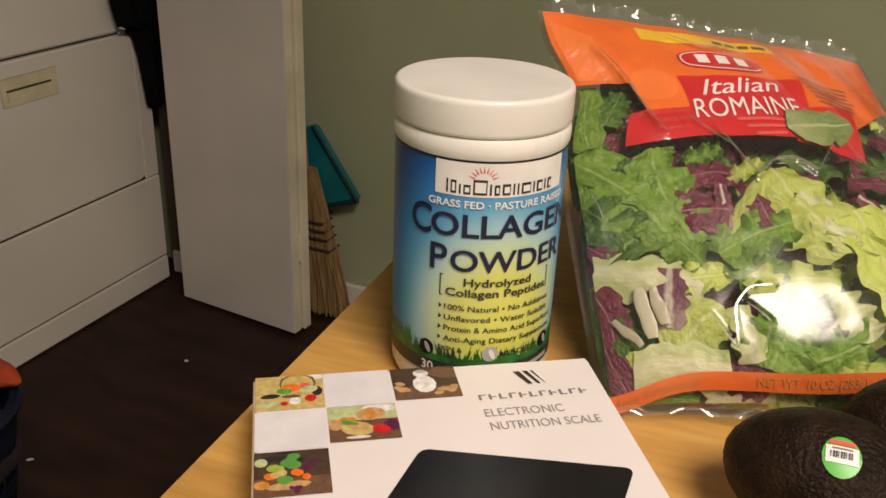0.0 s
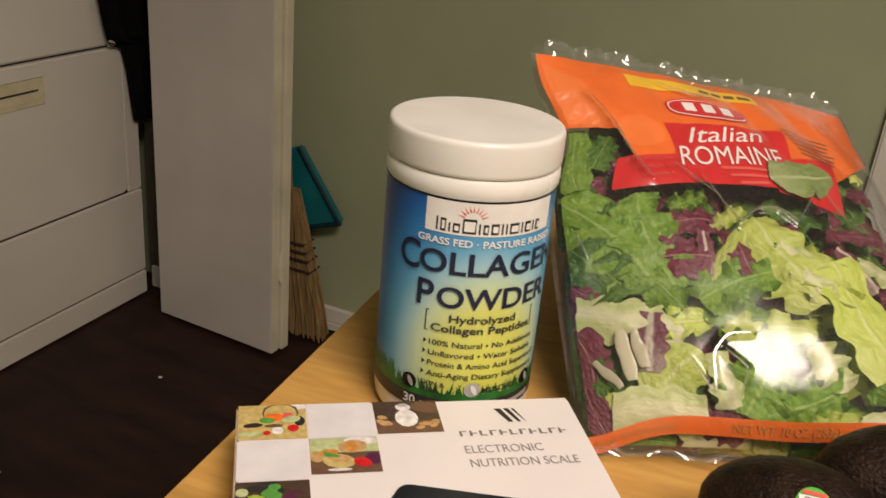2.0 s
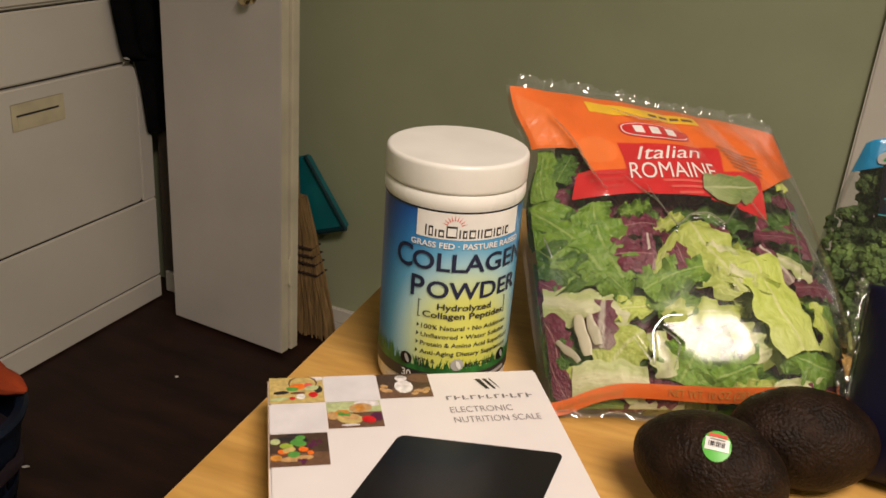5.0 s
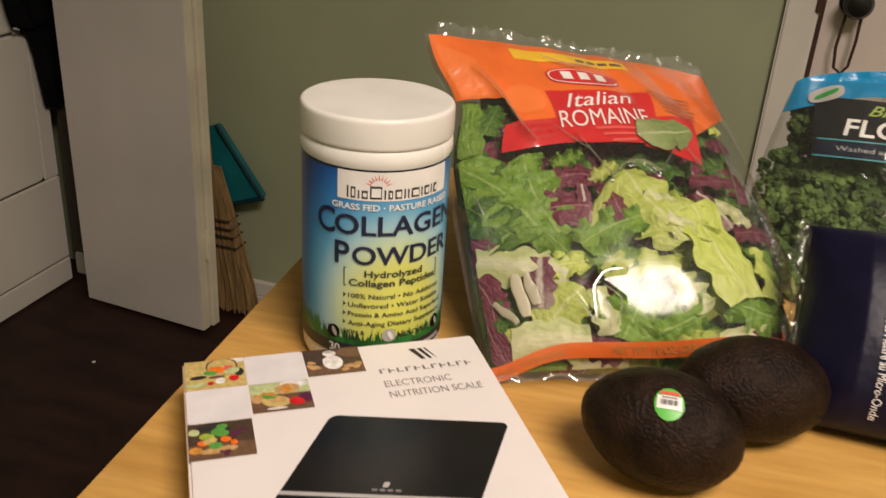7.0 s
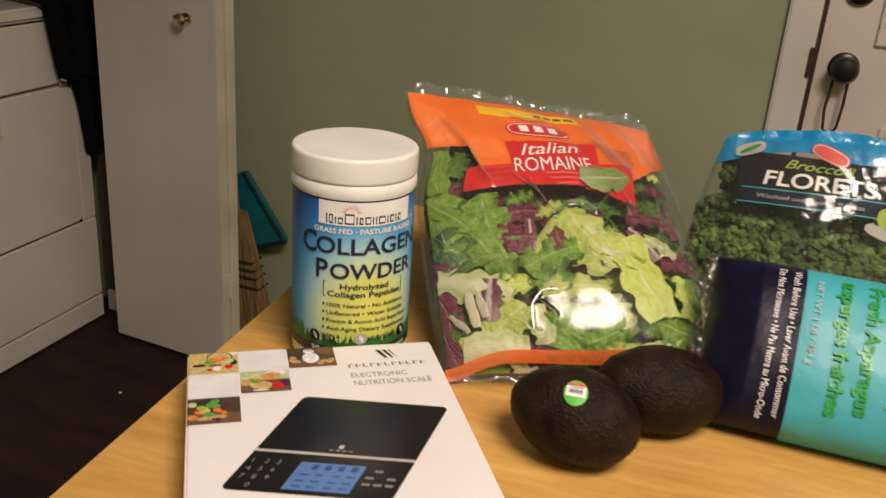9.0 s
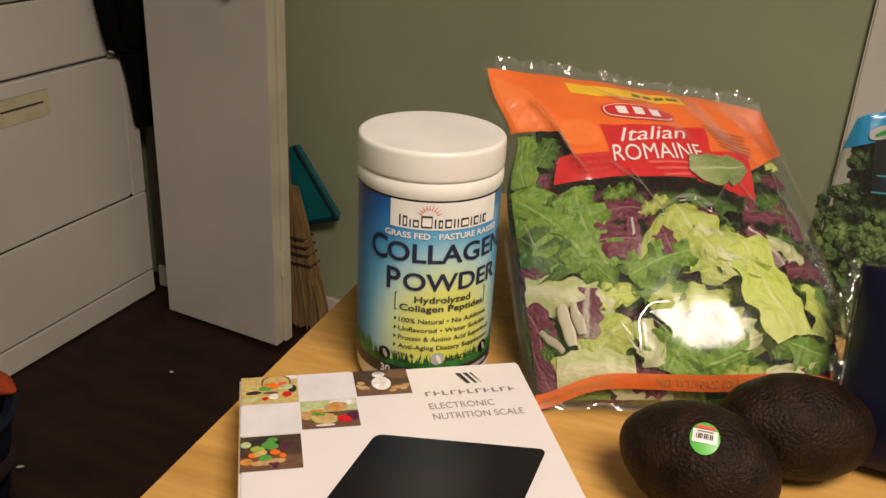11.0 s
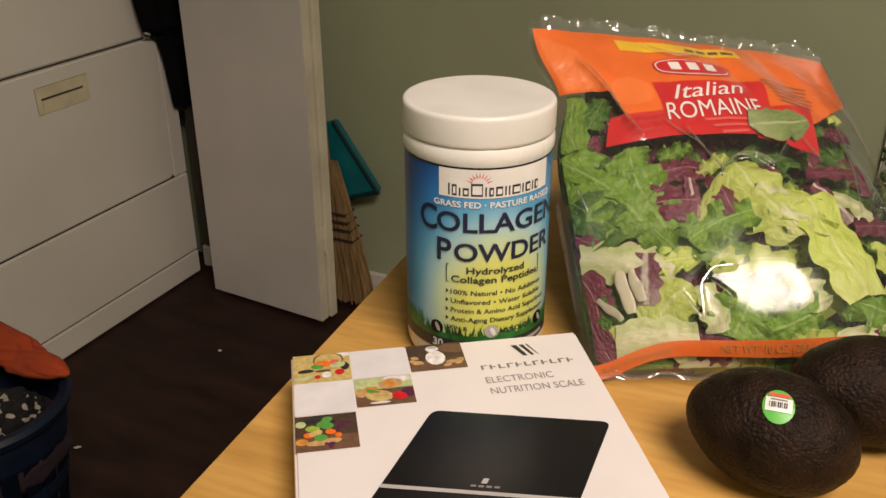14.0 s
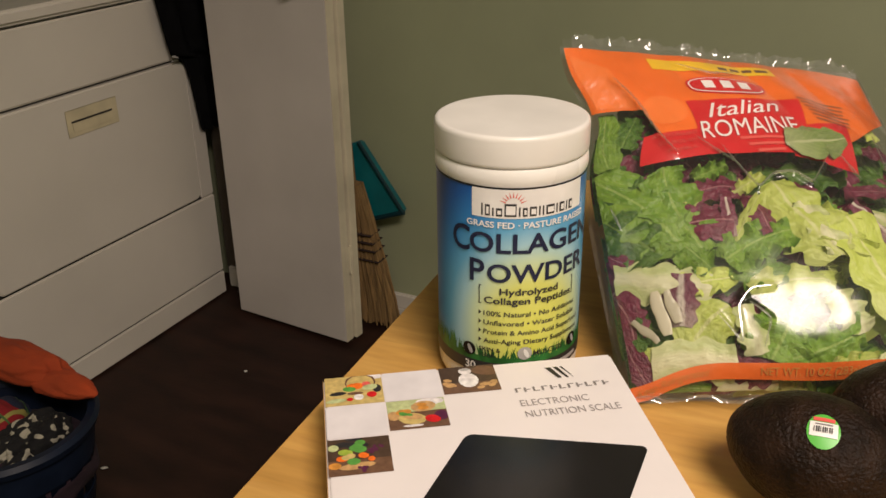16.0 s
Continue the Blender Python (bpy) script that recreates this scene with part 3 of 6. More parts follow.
box_bm((GX0, 0.004, 0.005), (GX1, 0.044, GZ0), bm=slab)
box_bm((GX0, 0.004, GZ1), (GX1, 0.044, 2.035), bm=slab)
part("door_slab", slab, M["door_paint"], door, smooth=False)


def frame_bm(x0, x1, z0, z1, w, y0, y1):
    bm = bmesh.new()
    box_bm((x0, y0, z0), (x1, y1, z0 + w), 0.002, bm=bm)
    box_bm((x0, y0, z1 - w), (x1, y1, z1), 0.002, bm=bm)
    box_bm((x0, y0, z0 + w), (x0 + w, y1, z1 - w), 0.002, bm=bm)
    box_bm((x1 - w, y0, z0 + w), (x1, y1, z1 - w), 0.002, bm=bm)
    return bm


part("window_frame", frame_bm(0.444, 1.054, 1.000, 1.934, 0.034, -0.008, 0.008), M["door_paint"], door)
part("pane", box_bm((GX0, 0.020, GZ0), (GX1, 0.026, GZ1)), M["glass"], door, "dark night window pane")
part("notice", box_bm((0.492, 0.016, 1.065), (0.60, 0.0195, 1.13)), M["ink_white"], door, "white paper notice behind the glass")
part("panel_moulding", frame_bm(0.49, 1.00, 0.20, 0.838, 0.022, -0.003, 0.008), M["door_paint"], door)
part("strike_plate", box_bm((0.325, -0.024, 0.925), (0.3345, -0.0205, 0.985), 0.001), M["cord"], door, "dark metal strike plate")


def knob(z, big):
    k = bmesh.new()
    lathe_bm([(0.030, 0.0), (0.030, 0.004), (0.026, 0.007), (0.012, 0.009), (0.011, 0.028), (0.020, 0.034), (0.027, 0.044), (0.027, 0.052), (0.021, 0.061), (0.008, 0.0645)] if big else [(0.029, 0), (0.029, 0.006), (0.025, 0.013), (0.020, 0.016), (0.006, 0.017)], 40, k)
    return part("door_knob" if big else "deadbolt", k, M["black_metal"], door, "round black metal knob" if big else "round black deadbolt", m=pose(0.396, 0.004, z, 90, 0, 0))


knob(0.950, True)
knob(1.101, False)
strap = thing("key_strap", "brown cord loop hanging from the door knob", "strap", at=(0.396, NORTH - 0.025, 0.95))
part("loop", tube_bm([(-0.014, 0, 0.0), (-0.017, -0.002, -0.04), (-0.020, -0.002, -0.085), (-0.015, 0, -0.125), (0.0, 0, -0.135), (0.010, 0, -0.12), (0.013, -0.002, -0.07), (0.012, 0, -0.0)], 0.003, 8), M["cord"], strap)

# ceiling lamp
fixture = thing("ceiling_lamp", "round opal glass ceiling lamp", "lamp", at=(LAMP.x, LAMP.y, 2.75))
part("base_plate", lathe_bm([(0.15, -0.03), (0.15, 0.0)], 40), M["white_paint"], fixture)
part("shade", lathe_bm([(0.11, -0.10), (0.16, -0.085), (0.185, -0.055), (0.18, -0.031)], 40), M["lamp_glass"], fixture)

# ---- laundry closet ----
FX = -1.44
dryer = thing("clothes_dryer", "white enamel clothes dryer with yellowed door handle", "dryer", at=(FX, 1.565, 0))
part("body", box_bm((-0.66, -0.382, 0.012), (-0.014, 0.382, 0.866), 0.006), M["enamel"], dryer)
part("seams", box_bm((-0.0138, -0.376, 0.016), (-0.010, 0.376, 0.862)), M["seam"], dryer, "dark gap behind the front panels")
part("kick_panel", box_bm((-0.0098, -0.381, 0.004), (0.0, 0.381, 0.0705), 0.0025), M["enamel"], dryer)
part("lower_panel", box_bm((-0.0098, -0.381, 0.0745), (0.0, 0.381, 0.3115), 0.004), M["enamel"], dryer)
part("side_strip", box_bm((-0.0098, 0.330, 0.3120), (-0.001, 0.381, 0.700), 0.004), M["enamel"], dryer)
part("side_strip", box_bm((-0.0098, -0.381, 0.3142), (-0.001, -0.336, 0.698), 0.004), M["enamel"], dryer)


def door_panel():
    bm = bmesh.new()
    f = bm.faces.new([bm.verts.new((-0.0098, y, z)) for y, z in round_rect(-0.333, 0.3180, 0.327, 0.6970, 0.022, 6)])
    ext = bmesh.ops.extrude_face_region(bm, geom=[f])
    vs = [v for v in ext["geom"] if isinstance(v, bmesh.types.BMVert)]
    bmesh.ops.translate(bm, verts=vs, vec=(0.0135, 0, 0))
    top = [g for g in ext["geom"] if isinstance(g, bmesh.types.BMFace)]
    bmesh.ops.bevel(bm, geom=list({e for t in top for e in t.edges}), offset=0.004, segments=3, affect="EDGES")
    bmesh.ops.recalc_face_normals(bm, faces=bm.faces)
    return bm


dryer_door = part("door", door_panel(), M["enamel"], dryer)
part("handle_plate", box_bm((0.0038, -0.073, 0.602), (0.0052, 0.080, 0.664), 0.0012), M["cream"], dryer_door, "yellowed plastic handle plate")
part("handle_pocket", box_bm((0.0053, -0.058, 0.612), (0.0062, 0.060, 0.634), 0.0005), M["cream"], dryer_door)
part("handle_slot", box_bm((0.0053, -0.060, 0.6345), (0.0068, 0.062, 0.6385), 0.0005), M["seam"], dryer_door, "dark handle slot")
part("control_panel", box_bm((-0.0098, -0.381, 0.7030), (0.0, 0.381, 0.8615), 0.004), M["enamel"], dryer)
part("top", box_bm((-0.665, -0.386, 0.8675), (0.004, 0.386, 0.900), 0.008, 3), M["enamel"], dryer)


def black_drape():
    """Cloth that lies on the dryer's top, folds over the front corner and hangs in a ragged edge."""
    left = [(0.965, 1.785), (0.906, 1.792), (0.76, 1.812), (0.716, 1.826), (0.704, 1.868), (0.64, 1.884), (0.52, 1.897), (0.505, 1.905)]

    def fn(u, v):
        if v < 0.3:
            k = v / 0.3
            y0 = 1.785
            x = FX - 0.32 * (1 - k) + 0.020 * k
            z = 0.905 + 0.05 * math.sin(math.pi * min(1, k * 1.02)) + 0.012 * (1 - k)
        else:
            k = (v - 0.3) / 0.7 * (len(left) - 2)
            i = min(int(k), len(left) - 3)
            fr = k - i
            z = left[i + 1][0] * (1 - fr) + left[i + 2][0] * fr
            y0 = left[i + 1][1] * (1 - fr) + left[i + 2][1] * fr
            x = FX + 0.024 + 0.012 * math.sin(u * 15 + z * 4) * min(1, (0.93 - z) * 6)
        y = y0 + (1.985 - y0) * u
        return Vector((x + 0.006 * noise.noise((u * 5, v * 6, 1)), y, z + (0.010 * noise.noise((u * 6, 2, v)) if v > 0.9 else 0)))

    bm = grid_bm(fn, 26, 40)
    bmesh.ops.solidify(bm, geom=bm.faces[:], thickness=0.004)
    return bm


coat = thing("black_garment", "black cloth garment draped over the dryer corner", "clothing", at=(0, 0, 0))
part("cloth", black_drape(), M["black_cloth"], coat)
part("care_tag", box_bm((FX + 0.012, 1.838, 0.703), (FX + 0.014, 1.862, 0.718), 0.0005), M["lint"], coat, "small white fabric tag")

# folded bifold door leaf
leafdoor = thing("bifold_door", "folded grey-white bifold closet door with brass knob", "door", at=(-1.320, 1.858, 0), rz=-4.6)
part("front_leaf", box_bm((0.0, 0.0, 0.012), (0.367, 0.029, 2.02), 0.002), M["laminate"], leafdoor)
part("edge_strip", box_bm((0.3672, 0.001, 0.012), (0.3695, 0.028, 2.02), 0.0008), M["leaf_edge"], leafdoor, "cream painted edge")
part("rear_leaf", box_bm((0.004, 0.0325, 0.012), (0.377, 0.0595, 2.02), 0.002), M["leaf_edge"], leafdoor, "cream painted rear leaf")
hinge = bmesh.new()
box_bm((0.3697, 0.014, 0.205), (0.3712, 0.0315, 0.275), 0.0004, bm=hinge)
tube_bm([(0.373, 0.0305, 0.20), (0.373, 0.0305, 0.28)], 0.0032, 8, hinge)
part("hinge", hinge, M["leaf_edge"], leafdoor, "small painted hinge")
part("pivot_pin", tube_bm([(0.03, 0.0145, 0.0), (0.03, 0.0145, 0.0121)], 0.006, 10), M["brass"], leafdoor)
part("knob", lathe_bm([(0.014, 0), (0.014, 0.002), (0.006, 0.004), (0.006, 0.014), (0.013, 0.019), (0.0165, 0.026), (0.0125, 0.033), (0.004, 0.035)], 28), M["brass"], leafdoor, "small brass knob", m=pose(0.285, 0.0, 0.912, 90, 0, 0))

# broom and dustpan
broom = thing("broom", "straw corn broom leaning in the corner", "broom", at=(-1.0, 1.975, 0))


def straw_head():
    bm = bmesh.new()
    rng = random.Random(4)

    def half(z):
        if z > 0.30:
            return 0.022 + 0.030 * (0.40 - z) / 0.10
        return 0.052 + 0.066 * min(1, (0.30 - z) / 0.26)

    for k in range(420):
        t, d = rng.uniform(-1, 1), rng.uniform(-1, 1)
        pts = [(half(z) * t + rng.uniform(-0.003, 0.003), d * 0.022 * (1 if z < 0.3 else 0.8), z) for z in (0.40, 0.30, 0.18, 0.08, rng.uniform(0.0, 0.02))]
        tube_bm(pts, 0.0023, 4, bm)
    return bm


part("bristles", straw_head(), M["straw"], broom)
for z, w in ((0.268, 0.058), (0.246, 0.064), (0.224, 0.070), (0.196, 0.078)):
    part("stitching", box_bm((-w - 0.0035, -0.0275, z - 0.0014), (w + 0.0035, 0.026, z + 0.0014), 0.001), M["thread"], broom, "dark stitching band")
part("handle", tube_bm([(0.0, 0.0, 0.36), (-0.045, 0.03, 0.80), (-0.085, 0.058, 1.25)], 0.011, 12), M["straw"], broom)

pan = thing("dustpan", "teal plastic dustpan hanging beside the broom", "dustpan", at=(0, 2.022, 0))


def pan_bm():
    bm = bmesh.new()
    f = bm.faces.new([bm.verts.new((x, -0.022, z)) for x, z in ((-0.990, 0.505), (-1.17, 0.43), (-1.06, 0.262), (-0.866, 0.330))])
    ext = bmesh.ops.extrude_face_region(bm, geom=[f])
    bmesh.ops.translate(bm, verts=[v for v in ext["geom"] if isinstance(v, bmesh.types.BMVert)], vec=(0, 0.024, 0))
    bmesh.ops.recalc_face_normals(bm, faces=bm.faces)
    bmesh.ops.bevel(bm, geom=bm.edges[:], offset=0.004, segments=3, affect="EDGES")
    return bm


part("tray", pan_bm(), M["teal_plastic"], pan)
part("lip", tube_bm([(-0.866, -0.022, 0.330), (-0.93, -0.020, 0.307), (-1.06, -0.022, 0.262)], 0.007, 8), M["teal_edge"], pan, "dark teal rubber lip")
part("rim", tube_bm([(-0.990, -0.026, 0.505), (-0.93, -0.026, 0.4205), (-0.866, -0.026, 0.330)], 0.005, 8), M["teal_edge"], pan)
part("handle", tube_bm([(-1.08, -0.014, 0.47), (-1.12, -0.014, 0.56), (-1.15, -0.012, 0.64)], 0.012, 10), M["teal_plastic"], pan)

# laundry basket with clothes
BK = (-1.001, 0.890)
basket = thing("laundry_basket", "round navy plastic laundry basket full of clothes", "basket", at=(*BK, 0))
RIM, RB, HB = 0.148, 0.090, 0.36
part("rim", lathe_bm([(RIM - 0.022, HB - 0.012), (RIM - 0.004, HB - 0.016), (RIM, HB - 0.004), (RIM - 0.006, HB + 0.003), (RIM - 0.018, HB + 0.002), (RIM - 0.022, HB - 0.012)], 56, cap=False), M["basket"], basket)
part("base", lathe_bm([(RB - 0.01, 0.0), (RB, 0.004), (RB + 0.004, 0.03), (RB - 0.002, 0.03)], 48), M["basket"], basket)
SLOTS = 22
for k in range(SLOTS):
    a0, a1 = 2 * math.pi * (k + 0.12) / SLOTS, 2 * math.pi * (k + 0.88) / SLOTS
    wallfn = lambda u, v, a0=a0, a1=a1: Vector(((RB + (RIM - 0.012 - RB) * v) * math.cos(a0 + (a1 - a0) * u), (RB + (RIM - 0.012 - RB) * v) * math.sin(a0 + (a1 - a0) * u), 0.02 + (HB - 0.03) * v))
    bm = grid_bm(wallfn, 3, 4)
    bmesh.ops.solidify(bm, geom=bm.faces[:], thickness=0.004)
    part("slat", bm, M["basket"], basket)
for z, tall in ((0.12, 0.012), (0.21, 0.012), (0.318, 0.030)):
    r0, r1 = [RB + (RIM - 0.012 - RB) * (q - 0.02) / (HB - 0.03) for q in (z - tall, z + tall)]
    part("hoop", lathe_bm([(r0 - 0.005, z - tall), (r0 + 0.002, z - tall), (r1 + 0.002, z + tall), (r1 - 0.005, z + tall), (r0 - 0.005, z - tall)], 48, cap=False), M["basket"], basket)


def heap(cx, cy, cz, rx, ry, rz, seed, folds=0.25, freq=4.0, rough=4):
    """A crumpled lump of cloth: a squashed ball with folds."""
    bm = bmesh.new()
    bmesh.ops.create_icosphere(bm, subdivisions=5, radius=1)
    for v in bm.verts:
        d = v.co.normalized()
        q = noise.fractal(d * freq * 0.5 + Vector((seed, 0, 0)), 0.8, 2.1, rough) * folds
        ridge = abs(noise.noise(d * freq + Vector((0, seed, 0)))) * folds * 0.7
        d = d * (1 + q - ridge)
        v.co = (cx + d.x * rx, cy + d.y * ry, cz + d.z * rz)
    return bm


shirt = thing("plaid_shirt", "navy and red plaid shirt in the basket", "clothing", at=(*BK, 0.0))
part("cloth", heap(-0.045, -0.010, 0.315, 0.080, 0.090, 0.060, 3, 0.2, 3.0, 2), M["plaid"], shirt)
scarf = thing("print_garment", "black and white printed garment in the basket", "clothing", at=(*BK, 0.0))
part("cloth", heap(0.046, 0.006, 0.318, 0.042, 0.072, 0.050, 7, 0.25, 3.5, 3), M["spotted"], scarf)
liner = thing("purple_garment", "dark purple garment under the other clothes", "clothing", at=(*BK, 0.0))
part("cloth", heap(0.004, 0.006, 0.266, 0.124, 0.124, 0.074, 11, 0.06, 2.5, 2), M["purple_cloth"], liner)
sweater = thing("orange_sweater", "orange knit sweater draped over the basket rim", "clothing", at=(*BK, 0.0))
part("cloth", heap(-0.085, 0.112, 0.390, 0.125, 0.042, 0.032, 17, 0.20, 2.2, 2), M["orange_cloth"], sweater)
part("sleeve", heap(0.032, 0.100, 0.380, 0.074, 0.030, 0.020, 23, 0.16, 2.0, 2), M["orange_cloth"], sweater)

# lint on the floor
for k, (x, y) in enumerate(((-1.12, 1.617), (-1.158, 1.183))):
    bit = bmesh.new()
    bmesh.ops.create_icosphere(bit, subdivisions=2, radius=1)
    for v in bit.verts:
        d = v.co.normalized() * (1 + 0.4 * noise.noise(v.co * 2 + Vector((k, 0, 0))))
        v.co = (d.x * (0.008 if k == 1 else 0.005), d.y * 0.004, max(0, 0.002 + d.z * 0.002))
    ob = tagged(finish("lint_bit", bit, M["lint"]), "bit of white lint on the floor", "lint", "lint on the floor")
    ob.matrix_basis = pose(x, y, 0.0, 0, 0, 40 * k)

# ---- the table ----
TZ, TX0, TX1, TY0, TY1 = 0.895, 0.0, 1.19, -0.039, 0.605
table = thing("table", "light butcher-block kitchen table with rounded corners", "table", at=(-0.0900, 0.34, 0), rz=4.1)


def slab_bm():
    bm = bmesh.new()
    f = bm.faces.new([bm.verts.new((x, y, TZ - 0.028)) for x, y in round_rect(TX0, TY0, TX1, TY1, 0.014, 6)])
    ext = bmesh.ops.extrude_face_region(bm, geom=[f])
    bmesh.ops.translate(bm, verts=[v for v in ext["geom"] if isinstance(v, bmesh.types.BMVert)], vec=(0, 0, 0.028))
    bmesh.ops.recalc_face_normals(bm, faces=bm.faces)
    es = [e for e in bm.edges if abs(e.verts[0].co.z - e.verts[1].co.z) < 1e-5]
    bmesh.ops.bevel(bm, geom=es, offset=0.0035, segments=3, affect="EDGES")
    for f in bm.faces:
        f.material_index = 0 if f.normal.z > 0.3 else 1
    return bm


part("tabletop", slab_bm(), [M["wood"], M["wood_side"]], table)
for x in (TX0 + 0.06, TX1 - 0.12):
    for y in (TY0 + 0.06, TY1 - 0.12):
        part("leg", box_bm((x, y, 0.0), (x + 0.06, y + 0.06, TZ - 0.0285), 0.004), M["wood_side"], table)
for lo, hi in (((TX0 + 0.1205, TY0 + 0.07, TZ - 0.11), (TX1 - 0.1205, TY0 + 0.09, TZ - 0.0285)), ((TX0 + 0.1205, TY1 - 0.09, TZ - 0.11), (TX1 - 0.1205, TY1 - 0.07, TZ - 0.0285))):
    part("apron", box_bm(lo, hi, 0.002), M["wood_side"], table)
# ---- collagen jar ----
JX, JY, JR = -0.017, 0.605, 0.0451
LR = JR - 0.0006
jar = thing("supplement_jar", "white plastic jar with blue collagen powder label", "jar", at=(JX, JY, TZ))


def lid_bm():
    bm = bmesh.new()
    steps = 180
    prof = [(0.0438, 0.1450, 0), (0.0448, 0.1458, 1), (0.0451, 0.1472, 1), (0.0451, 0.1602, 1), (0.0448, 0.1616, 0), (0.0442, 0.1626, 0), (0.0433, 0.16315, 0), (0.0424, 0.1632, 0), (0.0400, 0.1632, 0)]
    rings = []
    for r, z, rib in prof:
        rings.append([bm.verts.new(((r - (0.00022 if rib and k % 2 else 0)) * math.cos(2 * math.pi * k / steps), (r - (0.00022 if rib and k % 2 else 0)) * math.sin(2 * math.pi * k / steps), z)) for k in range(steps)])
    for a, b in zip(rings, rings[1:]):
        for k in range(steps):
            bm.faces.new((a[k], a[(k + 1) % steps], b[(k + 1) % steps], b[k]))
    bm.faces.new(rings[-1])
    bm.faces.new(list(reversed(rings[0])))
    return bm


part("body", lathe_bm([(0.0390, 0.0), (0.0420, 0.0015), (0.0436, 0.005), (0.0440, 0.009), (0.0440, 0.1345), (0.0449, 0.1362), (0.0451, 0.139), (0.0449, 0.1425), (0.0436, 0.1446)], 96), M["jar"], jar)
part("lid", lid_bm(), M["lid"], jar, "white ribbed screw lid")
LC = radians(-52.0)
L0, L1 = 0.0150, 0.1345


def on_jar(off):
    return lambda x, z: Vector(((0.0440 + off) * math.cos(LC + x / 0.0445), (0.0440 + off) * math.sin(LC + x / 0.0445), z))


def label_fn(u, v):
    a = LC + (u - 0.5) * 2 * math.pi * 0.985
    return Vector((0.0442 * math.cos(a), 0.0442 * math.sin(a), L0 + (L1 - L0) * v))


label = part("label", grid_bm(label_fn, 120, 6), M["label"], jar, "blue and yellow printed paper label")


def jar_patch(name, x0, x1, z0, z1, mat, off, note="", shape=None):
    fn = on_jar(off)
    g = lambda u, v: fn(x0 + (x1 - x0) * u, z0 + (z1 - z0) * (shape(u) * v if shape else v))
    return part(name, grid_bm(g, max(2, int((x1 - x0) / 0.002)), 2), mat, label, note)


def jar_words(words, x, z, height, width, mat, bold=0.0, off=0.0009, center=True):
    fn = on_jar(off)
    return part("lettering", text_bm(words, height, width, center, bold, fn=lambda a, b: fn(x + a, z + b)), mat, label, smooth=False)


W0 = 0.0445
deg = lambda d: radians(d) * W0
jar_patch("top_line", -0.139, 0.139, L1 - 0.0008, L1 + 0.0002, M["ink_black"], 0.0006, "thin black line")
jar_patch("logo_panel", deg(-45), deg(46), 0.1165, 0.1335, M["ink_white"], 0.00045, "white brand panel")
# brand shown as plain bars under a small sunburst
x = -0.0290
for k, (w, h) in enumerate(((0.0009, 0.0070), (0.0028, 0.0066), (0.0009, 0.0048), (0.0034, 0.0048), (0.0066, 0.0076), (0.0009, 0.0056), (0.0026, 0.0052), (0.0040, 0.0056), (0.0009, 0.0056), (0.0009, 0.0056), (0.0052, 0.0056), (0.0009, 0.0056), (0.0036, 0.0056), (0.0009, 0.0056), (0.0028, 0.0056))):
    jar_patch("logo_bar", x, x + w, 0.1178, 0.1178 + h, M["ink_dark"], 0.0007)
    if w > 0.0025:
        jar_patch("logo_bar_light", x + 0.0008, x + w - 0.0006, 0.1178 + 0.0012, 0.1178 + h - 0.0012, M["ink_white"], 0.0010)
    x += w + 0.0013
sun = bmesh.new()
fj = on_jar(0.0007)
for k in range(9):
    a = radians(20 + 17.5 * k)
    c, s = math.cos(a), math.sin(a)
    outline_bm([(-0.011 + 0.0045 * c - 0.0004 * s, 0.1245 + 0.0045 * s + 0.0004 * c), (-0.011 + 0.0045 * c + 0.0004 * s, 0.1245 + 0.0045 * s - 0.0004 * c), (-0.011 + 0.0082 * c, 0.1245 + 0.0082 * s)], fj, sun)
part("sunburst", sun, M["ink_salmon"], label, "red sun rays", smooth=False)
jar_words("GRASS FED · PASTURE RAISED", 0.000, 0.1108, 0.0036, deg(98), M["ink_white"], 0.02)
jar_words("C", deg(-54.5), 0.0945, 0.0152, 0.0125, M["ink_navy"], 0.015)
jar_words("OLLAGEN", deg(7), 0.0955, 0.0118, deg(107), M["ink_navy"], 0.018)
jar_words("P", deg(-40.5), 0.0762, 0.0142, 0.0092, M["ink_navy"], 0.015)
jar_words("OWDER", deg(10.5), 0.0772, 0.0112, deg(86), M["ink_navy"], 0.018)
jar_words("Hydrolyzed", 0.000, 0.0690, 0.0042, deg(46), M["ink_dark"], 0.02)
jar_words("Collagen Peptides", 0.001, 0.0630, 0.0042, deg(72), M["ink_dark"], 0.02)
for x, s in ((deg(-39), 1), (deg(40), -1)):
    for a in ((x, x + s * 0.0006, 0.0622, 0.0742), (x, x + s * 0.0017, 0.0737, 0.0742), (x, x + s * 0.0017, 0.0622, 0.0627)):
        jar_patch("bracket", min(a[:2]), max(a[:2]), a[2], a[3], M["ink_dark"], 0.0007)
for k, words in enumerate(("100% Natural • No Additives", "Unflavored • Water Soluble", "Protein & Amino Acid Superfood", "Anti-Aging Dietary Supplement")):
    z = 0.0548 - 0.0061 * k
    jar_words(words, deg(-35), z, 0.0031, deg(78 if k < 2 else 84), M["ink_dark"], 0.012, center=False)
    part("bullet", outline_bm([(deg(-39), z), (deg(-36.8), z + 0.0015), (deg(-39), z + 0.003)], on_jar(0.0007)), M["ink_dark"], label, smooth=False)
grass = bmesh.new()
rg = random.Random(9)
ga = on_jar(0.0005)
